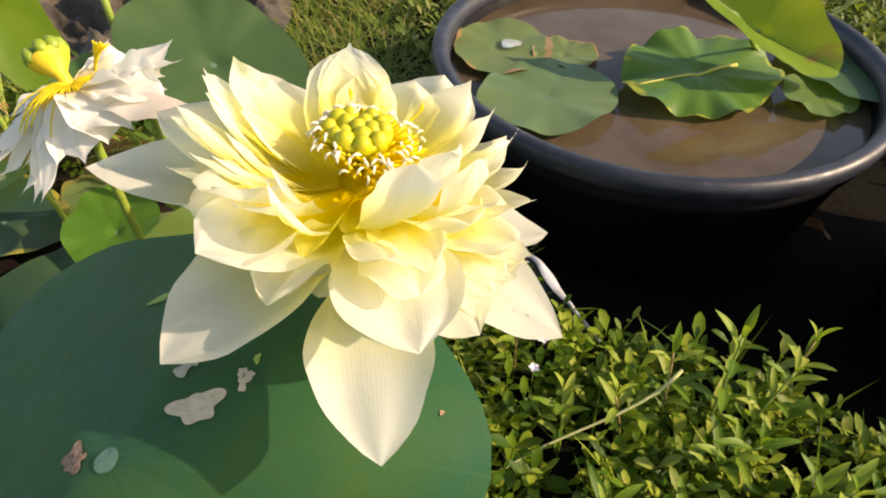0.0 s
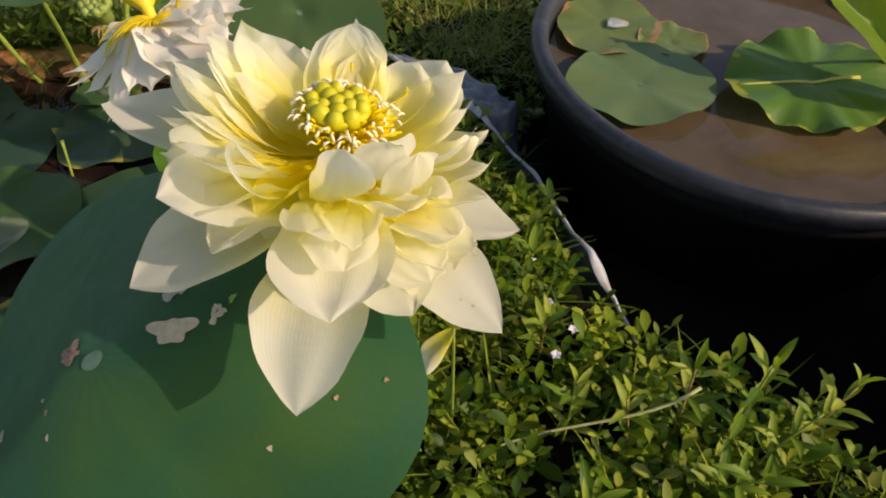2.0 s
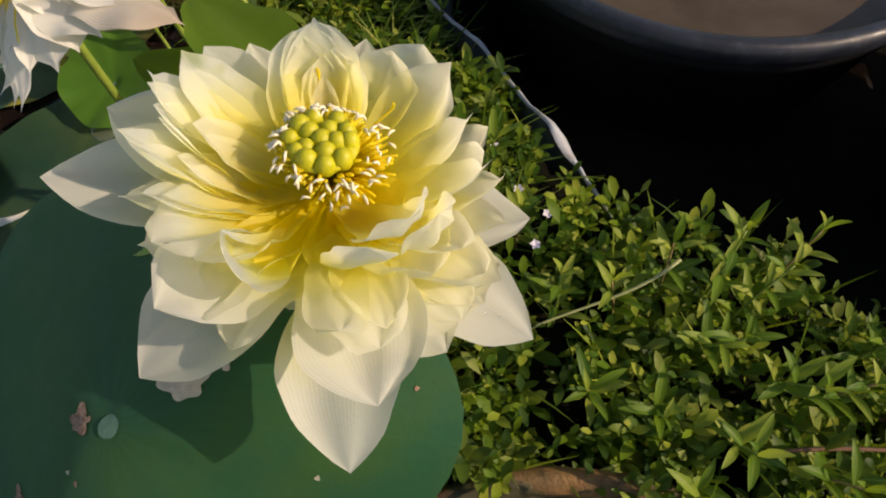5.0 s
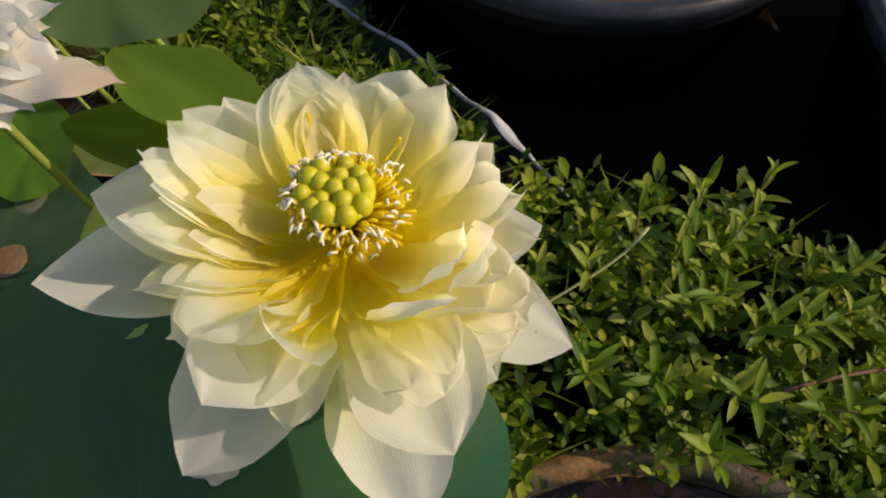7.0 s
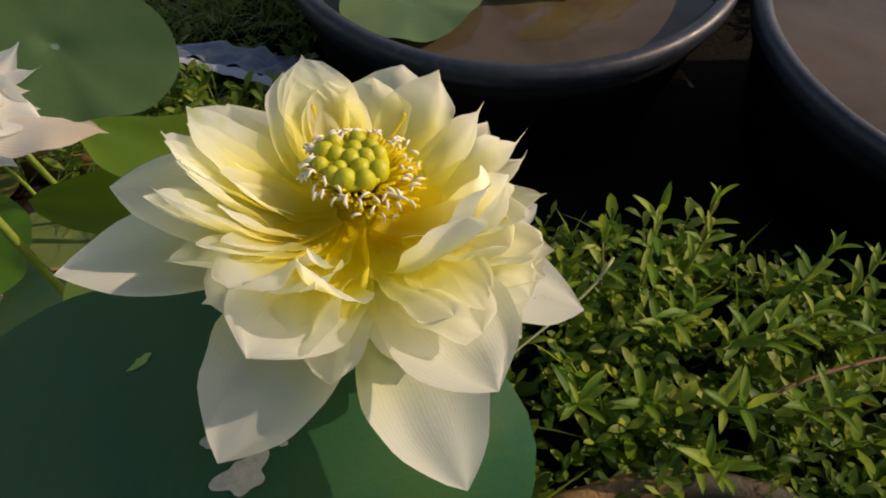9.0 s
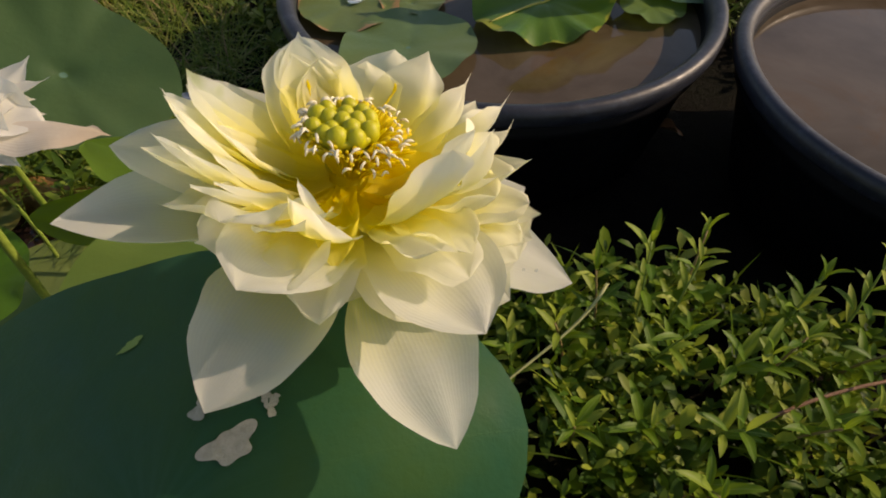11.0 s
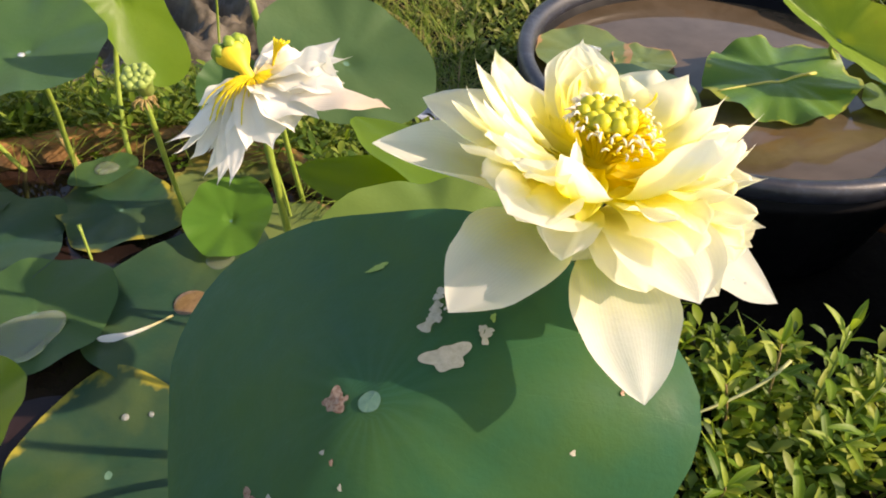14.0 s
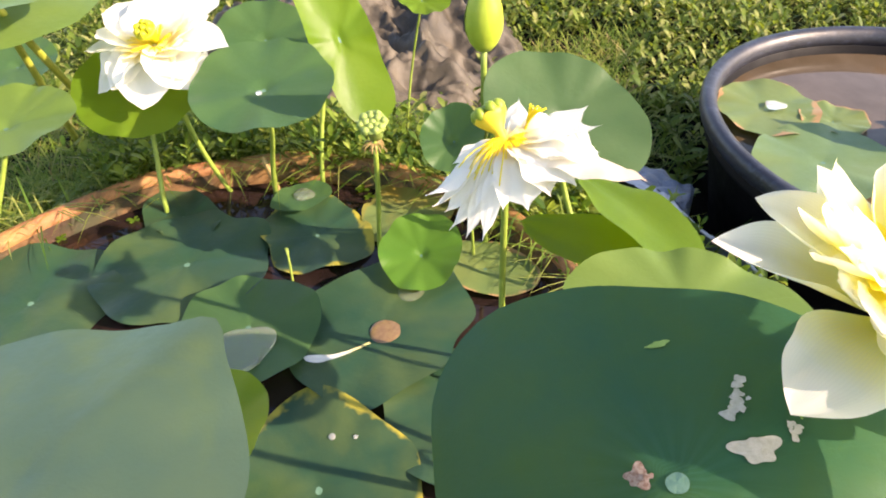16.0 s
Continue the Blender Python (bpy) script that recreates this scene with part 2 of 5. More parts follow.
def terracotta_material(name, pale, dark, moss, cover):
    m = Mat(name)
    co = m.coord("Object")
    c = m.ramp(m.noise(8, 7, 0.65, co), [(0.3, dark), (0.7, pale)])
    c = m.mix(m.ramp(m.noise(3.5, 4, 0.6, co), [(0.46, (0, 0, 0)), (0.62, (0.7, 0.7, 0.7))]), c, (0.34, 0.19, 0.05))
    c = m.mix(m.ramp(m.noise(6, 6, 0.7, co, dist=0.7), [(cover, (0, 0, 0)), (cover + 0.12, (0.9, 0.9, 0.9))]), c, moss)
    c = m.mix(m.ramp(m.noise(90, 4, 0.7, co), [(0.55, (0, 0, 0)), (0.7, (0.5, 0.5, 0.5))]), c, tuple(x * 0.35 for x in dark))
    m.base(c)
    m.set(Roughness=0.62, Specular_IOR_Level=0.4)
    m.bump(m.noise(45, 7, 0.7, co), 0.8, 0.006)
    return m.m


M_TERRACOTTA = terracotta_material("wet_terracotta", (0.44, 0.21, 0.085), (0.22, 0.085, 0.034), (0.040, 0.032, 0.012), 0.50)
# moss and wet, plus the inner wall's shade put into the colour
M_TERRACOTTA_DARK = terracotta_material("mossy_shaded_terracotta", (0.15, 0.06, 0.03), (0.05, 0.022, 0.012), (0.03, 0.035, 0.012), 0.45)
M_DEAD = simple("dead_leaf", (0.22, 0.09, 0.03), (0.36, 0.17, 0.06), 60, 0.7, 0.5)
M_STICK = simple("pale_stalk", (0.30, 0.33, 0.12), (0.42, 0.42, 0.20), 70, 0.6, 0.4)
M_TWIG = simple("brown_twig", (0.13, 0.06, 0.03), (0.24, 0.12, 0.06), 90, 0.7, 0.5)
M_FLORET = simple("pale_violet_floret", (0.62, 0.58, 0.70), (0.78, 0.74, 0.82), 300, 0.5, 0.1)
M_MIDRIB = simple("yellow_midrib", (0.36, 0.36, 0.06), (0.45, 0.42, 0.10), 90, 0.5, 0.3)


def tub_material():
    m = Mat("black_plastic")
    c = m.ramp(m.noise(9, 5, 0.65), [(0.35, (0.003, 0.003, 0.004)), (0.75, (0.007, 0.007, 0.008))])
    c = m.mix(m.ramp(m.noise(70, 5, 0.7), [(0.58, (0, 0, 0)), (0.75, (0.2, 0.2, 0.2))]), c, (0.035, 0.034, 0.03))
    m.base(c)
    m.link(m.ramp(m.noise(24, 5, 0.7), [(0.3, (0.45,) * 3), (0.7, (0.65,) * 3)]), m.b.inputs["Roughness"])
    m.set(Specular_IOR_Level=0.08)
    m.bump(m.noise(60, 5, 0.65), 0.25, 0.002)
    return m.m


def water_material(name, a, b, scale, rough, wave):
    m = Mat(name)
    c = m.ramp(m.noise(scale, 6, 0.62, dist=0.4), [(0.32, a), (0.68, b)])
    c = m.mix(m.ramp(m.noise(scale * 0.8, 5, 0.65, dist=0.8), [(0.56, (0, 0, 0)), (0.70, (0.7, 0.7, 0.7))]), c, (a[0] * 1.6, a[1] * 1.15, a[2] * 0.5))
    m.base(c)
    m.set(Roughness=rough, Specular_IOR_Level=0.5, IOR=1.33)
    m.bump(m.noise(14, 2), wave, 0.002)
    return m.m


M_TUB = tub_material()


def rim_material():
    m = Mat("dusty_sky_tinted_black_plastic")
    # plastic and dust, both coloured bluish to stand for the reflected sky
    c = m.ramp(m.noise(11, 6, 0.7), [(0.3, (0.006, 0.007, 0.012)), (0.7, (0.022, 0.026, 0.038))])
    c = m.mix(m.ramp(m.noise(85, 5, 0.75), [(0.52, (0, 0, 0)), (0.75, (0.6, 0.6, 0.6))]), c, (0.055, 0.066, 0.10))
    m.base(c)
    m.link(m.ramp(m.noise(30, 5, 0.7), [(0.3, (0.34,) * 3), (0.7, (0.55,) * 3)]), m.b.inputs["Roughness"])
    m.set(Specular_IOR_Level=0.5)
    m.bump(m.noise(70, 6, 0.7), 0.3, 0.002)
    return m.m


M_RIM = rim_material()
M_WATER_MUD = water_material("muddy_water", (0.056, 0.040, 0.022), (0.108, 0.082, 0.056), 6.0, 0.05, 0.05)
M_WATER_DARK = water_material("dark_water", (0.008, 0.006, 0.006), (0.028, 0.016, 0.014), 9.0, 0.04, 0.08)


def ground_material():
    m = Mat("soil")
    # soil tones near black: the shade between bank and tubs is put into them
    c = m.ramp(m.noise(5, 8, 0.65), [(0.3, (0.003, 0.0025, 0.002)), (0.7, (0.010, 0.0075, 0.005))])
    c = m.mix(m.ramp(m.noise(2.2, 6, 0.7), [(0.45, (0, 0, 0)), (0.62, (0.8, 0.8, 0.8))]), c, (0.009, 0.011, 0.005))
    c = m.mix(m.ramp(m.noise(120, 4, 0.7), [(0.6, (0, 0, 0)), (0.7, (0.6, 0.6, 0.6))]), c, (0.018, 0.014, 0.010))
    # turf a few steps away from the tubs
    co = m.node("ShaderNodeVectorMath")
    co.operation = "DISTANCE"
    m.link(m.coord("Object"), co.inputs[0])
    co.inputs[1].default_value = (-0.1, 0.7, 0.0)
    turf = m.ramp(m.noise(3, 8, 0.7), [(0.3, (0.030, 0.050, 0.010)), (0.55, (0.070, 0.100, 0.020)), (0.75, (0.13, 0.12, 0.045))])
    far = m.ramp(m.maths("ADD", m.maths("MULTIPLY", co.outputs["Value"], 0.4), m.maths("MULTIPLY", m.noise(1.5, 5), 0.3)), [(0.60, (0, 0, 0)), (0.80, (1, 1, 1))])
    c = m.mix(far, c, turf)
    m.base(c)
    m.set(Roughness=0.95, Specular_IOR_Level=0.08)
    m.bump(m.noise(70, 8, 0.7), 0.9, 0.01)
    return m.m


M_GROUND = ground_material()


def sheet_material(name, cols, scale, rough):
    m = Mat(name)
    c = m.ramp(m.noise(scale, 6, 0.68, dist=0.6), [(i / (len(cols) - 1) * 0.5 + 0.25, k) for i, k in enumerate(cols)])
    m.base(c)
    m.set(Roughness=rough, Specular_IOR_Level=0.4)
    m.bump(m.noise(scale * 4, 7, 0.7), 0.6, 0.006)
    return m.m


M_BAG = sheet_material("grey_sheet", [(0.018, 0.015, 0.010), (0.058, 0.048, 0.032), (0.130, 0.108, 0.074)], 9, 0.55)
M_HEM = sheet_material("stained_white_plastic", [(0.32, 0.24, 0.17), (0.40, 0.42, 0.46), (0.58, 0.61, 0.66)], 9, 0.5)
M_BLUE = sheet_material("faded_blue_plastic", [(0.075, 0.075, 0.08), (0.12, 0.155, 0.22), (0.27, 0.26, 0.24)], 22, 0.45)


def blade_material(name, cols, trans, rough=0.5):
    m = Mat(name)
    c = m.ramp(island_value(m), [(i / (len(cols) - 1), k) for i, k in enumerate(cols)])
    c = m.mix(m.maths("MULTIPLY", m.noise(90, 3), 0.3), c, tuple(x * 0.6 for x in cols[0]))
    m.base(c)
    m.set(Roughness=rough, Specular_IOR_Level=0.2)
    m.translucent(trans, m.mix(0.5, c, (0.34, 0.42, 0.015)))
    return m.m


M_WEED = blade_material("weed_leaves", [(0.018, 0.058, 0.006), (0.066, 0.152, 0.010), (0.19, 0.30, 0.016), (0.42, 0.47, 0.06)], 0.45)
# darker copy of the weed colours, with shade painted in
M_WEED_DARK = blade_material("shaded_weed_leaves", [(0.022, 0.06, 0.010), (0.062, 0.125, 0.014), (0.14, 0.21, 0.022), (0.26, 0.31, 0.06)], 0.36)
M_WEED_BACK = blade_material("lawn_weed_leaves", [(0.028, 0.062, 0.012), (0.085, 0.145, 0.022), (0.20, 0.27, 0.045), (0.38, 0.38, 0.14)], 0.42)
M_GRASS = blade_material("grass_blades", [(0.05, 0.12, 0.018), (0.12, 0.21, 0.028), (0.23, 0.30, 0.045), (0.38, 0.38, 0.11)], 0.38)
M_STRAW = blade_material("dry_grass", [(0.22, 0.15, 0.06), (0.34, 0.25, 0.11), (0.42, 0.34, 0.18)], 0.2)


def hero_weed_material():
    m = Mat("weed_shoot_leaf")
    c = m.ramp(random_value(m), [(0.0, (0.05, 0.13, 0.012)), (0.5, (0.15, 0.26, 0.016)), (1.0, (0.38, 0.43, 0.07))])
    u, v = m.uv()
    c = m.mix(m.ramp(m.maths("ABSOLUTE", m.maths("SUBTRACT", v, 0.5)), [(0.0, (0.6, 0.6, 0.6)), (0.07, (0, 0, 0))]), c, (0.30, 0.38, 0.10))
    m.base(c)
    m.set(Roughness=0.5, Specular_IOR_Level=0.25)
    m.translucent(0.42, m.mix(0.5, c, (0.32, 0.42, 0.02)))
    return m.m


M_SHOOT = hero_weed_material()


def glass_material(name, tint, clear=1.0):
    m = Mat(name)
    m.base(tint)
    m.set(Roughness=0.03, Transmission_Weight=clear, IOR=1.33)
    return m.m


M_DROP = glass_material("water_drop", (0.95, 0.98, 0.96), 0.8)
M_POOL = glass_material("cloudy_water", (0.64, 0.75, 0.56), 0.87)
M_PUDDLE_BROWN = simple("brown_puddle", (0.13, 0.075, 0.035), (0.22, 0.145, 0.07), 160, 0.06, 0.05, spec=0.6)


# ---- mesh helpers ----
def mesh(name, verts, faces, mat, uvs=None, smooth=True):
    me = bpy.data.meshes.new(name)
    me.from_pydata([tuple(v) for v in verts], [], faces)
    if uvs is not None:
        layer = me.uv_layers.new(name="UVMap")
        idx = np.empty(len(me.loops), dtype=np.int64)
        me.loops.foreach_get("vertex_index", idx)
        layer.data.foreach_set("uv", np.asarray(uvs, dtype=np.float32)[idx].ravel())
    me.polygons.foreach_set("use_smooth", [smooth] * len(me.polygons))
    me.materials.append(mat)
    me.update()
    return me


def part(name, me, parent, label="", place=None):
    """One mesh object under a thing or a part, placed in its parent's space."""
    ob = new(name, me)
    ob.parent = parent
    if place is not None:
        ob.matrix_basis = place
    return tagged(ob, label)


def thing(name, at, label, category, group="", kind=""):
    ob = new(name)
    ob.location = at
    ob.empty_display_size = 0.01
    return tagged(ob, label, category, group, kind)


def solid(name, me, label, category, group="", kind="", at=None):
    ob = new(name, me)
    if at is not None:
        ob.location = at
    return tagged(ob, label, category, group, kind)


def bez(p0, p1, p2, p3, n):
    p0, p1, p2, p3 = (np.array(p, float) for p in (p0, p1, p2, p3))
    t = np.linspace(0, 1, n)[:, None]
    return (1 - t) ** 3 * p0 + 3 * t * (1 - t) ** 2 * p1 + 3 * t * t * (1 - t) * p2 + t ** 3 * p3


def tube(path, radii, sides=8, cap=True):
    path = np.asarray(path, float)
    n = len(path)
    radii = np.full(n, radii) if np.isscalar(radii) else np.asarray(radii)
    tang = np.gradient(path, axis=0)
    tang /= np.linalg.norm(tang, axis=1)[:, None]
    ref = np.array([0.3, 0.9, 0.1]) if abs(tang[0][2]) > 0.7 else np.array([0, 0, 1.0])
    v, f, uv = [], [], []
    for i in range(n):
        a = np.cross(tang[i], ref)
        a /= np.linalg.norm(a)
        b = np.cross(a, tang[i])
        for k in range(sides):
            w = 2 * math.pi * k / sides
            v.append(path[i] + radii[i] * (a * math.cos(w) + b * math.sin(w)))
            uv.append((i / (n - 1), k / sides))
    for i in range(n - 1):
        for k in range(sides):
            k2 = (k + 1) % sides
            f.append((i * sides + k, i * sides + k2, (i + 1) * sides + k2, (i + 1) * sides + k))
    if cap:
        f.append(tuple(range(sides))[::-1])
        f.append(tuple((n - 1) * sides + k for k in range(sides)))
    return v, f, uv


def lathe(profile, sides=96, closed=False):
    v, f = [], []
    n = len(profile)
    for r, z in profile:
        for k in range(sides):
            w = 2 * math.pi * k / sides
            v.append((r * math.cos(w), r * math.sin(w), z))
    for i in range(n if closed else n - 1):
        j = (i + 1) % n
        for k in range(sides):
            k2 = (k + 1) % sides
            f.append((i * sides + k, i * sides + k2, j * sides + k2, j * sides + k))
    return v, f


def ball(r, squash=1.0, seg=10, rings=7):
    v, f = [(0, 0, r * squash)], []
    for i in range(1, rings):
        a = math.pi * i / rings
        for k in range(seg):
            w = 2 * math.pi * k / seg
            v.append((r * math.sin(a) * math.cos(w), r * math.sin(a) * math.sin(w), r * squash * math.cos(a)))
    v.append((0, 0, -r * squash))
    for k in range(seg):
        k2 = (k + 1) % seg
        f.append((0, 1 + k, 1 + k2))
        for i in range(rings - 2):
            f.append((1 + i * seg + k, 1 + (i + 1) * seg + k, 1 + (i + 1) * seg + k2, 1 + i * seg + k2))
        f.append((len(v) - 1, 1 + (rings - 2) * seg + k2, 1 + (rings - 2) * seg + k))
    return v, f


# ---- petals ----
def petal_arrays(base, tip, width, e0, e1, cup=0.35, ruffle=0.06, peak=0.6, side=None, twist=0.0, seed=0, nu=16, nv=8, foot=0.25, point=0.85, mucro=0.0, hook=0.0, torn=0.0):
    """A curved petal from base to tip. e0, e1: degrees by which it rises at its base and at its tip."""
    rnd = random.Random(seed)
    base, tip = np.array(base, float), np.array(tip, float)
    hor = np.array([tip[0] - base[0], tip[1] - base[1], 0.0]) if side is None else np.array([*side, 0.0])
    hor /= max(1e-6, np.linalg.norm(hor))
    up = np.array([0, 0, 1.0])
    d0 = hor * math.cos(radians(e0)) + up * math.sin(radians(e0))
    d1 = hor * math.cos(radians(e1)) + up * math.sin(radians(e1))
    ln = np.linalg.norm(tip - base)
    line = bez(base, base + d0 * ln * 0.38, tip - d1 * ln * 0.36, tip, nu + 1)
    tang = np.gradient(line, axis=0)
    tang /= np.linalg.norm(tang, axis=1)[:, None]
    s0 = np.cross(up, hor)
    p = math.log(0.5) / math.log(peak)
    ph = [rnd.uniform(0, 6.28) for _ in range(4)]
    v, uv, f = [], [], []
    for i in range(nu + 1):
        u = i / nu
        ub = min(1.0, u / (1 - mucro))
        w = width / 2 * (foot * (1 - u) ** 2 + max(0.0, math.sin(math.pi * ub ** p)) ** point)
        if mucro:
            w = max(w, width * 0.045 * min(1.0, (1 - u) / mucro))
        a = radians(twist) * u
        nrm = np.cross(tang[i], s0)
        nrm /= np.linalg.norm(nrm)
        s = s0 * math.cos(a) + nrm * math.sin(a)
        nn = np.cross(tang[i], s)
        if nn[2] < 0 and abs(e0) < 80 and abs(e1) < 80:
            nn = -nn
        curl = hook * max(0.0, (u - 0.84) / 0.16) ** 2
        for j in range(nv + 1):
            q = 2 * j / nv - 1
            edge = 1 + 0.05 * math.sin(5 * u + ph[0] + (2 if q > 0 else 0)) + 0.03 * math.sin(13 * u + ph[1] + 3 * q) + 0.035 * u * u * math.sin(27 * u + ph[3] + 2 * q)
            lift = cup * w * (q * q) * (0.35 + 0.65 * math.sin(math.pi * min(1, u * 1.05)))
            lift += ruffle * w * abs(q) ** 2 * (math.sin(8 * u + ph[2] + (1.7 if q > 0 else 0)) + 0.6 * math.sin(19 * u + ph[1] + (2.6 if q > 0 else 0))) * u
            lift += 0.05 * w * math.sin(6 * q + ph[3]) * u
            slip = 0.0
            if torn:                                # uneven margin, creases and a ragged end
                edge *= 1 + 0.16 * torn * noise.noise(Vector((5 * u, 3.0 if q > 0 else -3.0, seed)))
                lift += 0.30 * torn * w * u * noise.noise(Vector((2.5 * u, 2.2 * q, seed + 0.5)))
                slip = 0.55 * torn * w * u ** 4 * noise.noise(Vector((2.4 * q, 0.0, seed + 0.7)))
            v.append(line[i] + tang[i] * slip + s * w * q * edge * (1 - 0.22 * cup * q * q) + nn * (lift + curl))
            uv.append((u, j / nv))
    for i in range(nu):
        for j in range(nv):
            a = i * (nv + 1) + j
            f.append((a, a + 1, a + nv + 2, a + nv + 1))
    return v, f, uv


def petal(parent, origin, base, tip, width, e0, e1, mat=None, label="", name="petal", **kw):
    o = np.array(origin)
    v, f, uv = petal_arrays(np.array(base) - o, np.array(tip) - o, width, e0, e1, **kw)
    return part(name, mesh(name, v, f, mat or M_PETAL, uv), parent, label)


def carpel_pod(parent, top, r_top, r_foot, height, axis, mat, seed_mat, rings, knob, knob_rise):
    """A flat-topped seed pod with a carpel knob for each seed."""
    q = Vector(axis).normalized().to_track_quat("Z", "Y").to_matrix().to_4x4()
    m = Matrix.Translation(top) @ q
    prof = [(r_foot * 0.6, -height), (r_foot, -height * 0.92), (r_foot * 1.12, -height * 0.6), (r_top * 0.85, -height * 0.22),
            (r_top, -height * 0.04), (r_top * 0.97, 0.0006), (r_top * 0.8, 0.0012), (0.0001, 0.0016)]
    v, f = lathe(prof, 28)
    pod = part("seed_pod", mesh("seed_pod", v, f, mat), parent, "", m)
    v, f = ball(knob, 1.2, 10, 7)
    kn = mesh("carpel", v, f, seed_mat)
    rnd = random.Random(5)
    for count, radius in rings:
        for k in range(count):
            a = 2 * math.pi * (k + 0.3 * count) / count + rnd.uniform(-0.12, 0.12)
            rr = radius * rnd.uniform(0.93, 1.07)
            s = rnd.uniform(0.88, 1.12)
            part("carpel", kn, pod, "", Matrix.Translation((rr * math.cos(a), rr * math.sin(a), knob_rise * rnd.uniform(0.7, 1.2))) @ Matrix.Rotation(a, 4, "Z") @ Matrix.Diagonal((s, s, s, 1)))
    return pod


# ---- the large double lotus ----
FC = np.array([-0.036, 0.221])        # axis of the flower
F0 = (FC[0], FC[1], 0.505)            # its foot


def ring_base(tip, r, z):
    d = np.array(tip[:2]) - FC
    d /= max(1e-6, np.linalg.norm(d))
    return (FC[0] + d[0] * r, FC[1] + d[1] * r, z)


lotus = thing("lotus_flower", F0, "large open cream-white double lotus with a yellow heart", "flower")
# outer, broad petals: tip, width, rise at foot, rise at tip, cup
for i, (tip, w, e0, e1, cup) in enumerate([
        ((-0.023, 0.120, 0.496), 0.050, 6, -22, 0.25),
        ((-0.106, 0.150, 0.517), 0.056, 14, -16, 0.30),
        ((0.051, 0.177, 0.499), 0.044, 8, -12, 0.35),
        ((0.050, 0.231, 0.510), 0.042, 8, -4, 0.35),
        ((-0.143, 0.215, 0.559), 0.046, 22, 10, 0.45),
        ((-0.076, 0.290, 0.555), 0.036, 25, 40, 0.4),
        ((-0.026, 0.299, 0.550), 0.036, 25, 35, 0.4),
        ((-0.009, 0.135, 0.543), 0.050, 24, -6, 0.3),
        ((-0.084, 0.160, 0.565), 0.048, 14, 14, 0.32),
        ((-0.121, 0.243, 0.567), 0.046, 25, 20, 0.45),
        ((-0.050, 0.178, 0.523), 0.036, 8, -4, 0.3),
        ((-0.020, 0.160, 0.522), 0.042, 10, -10, 0.3),
        ((0.014, 0.164, 0.517), 0.040, 8, -8, 0.3)]):
    petal(lotus, F0, ring_base(tip, 0.010, 0.515 + 0.002 * (i % 3) + (0.008 if i > 6 else 0)), tip, w, e0, e1, mat=M_PETAL_VEINED, cup=cup, seed=i, ruffle=0.03, nu=20, nv=10, **(dict(torn=0.25) if i < 7 else dict(torn=0.6, point=0.5, peak=0.66, mucro=0.03)), twist=-16 if i == 8 else 0, label="broad smooth outer petal" if i < 7 else "")
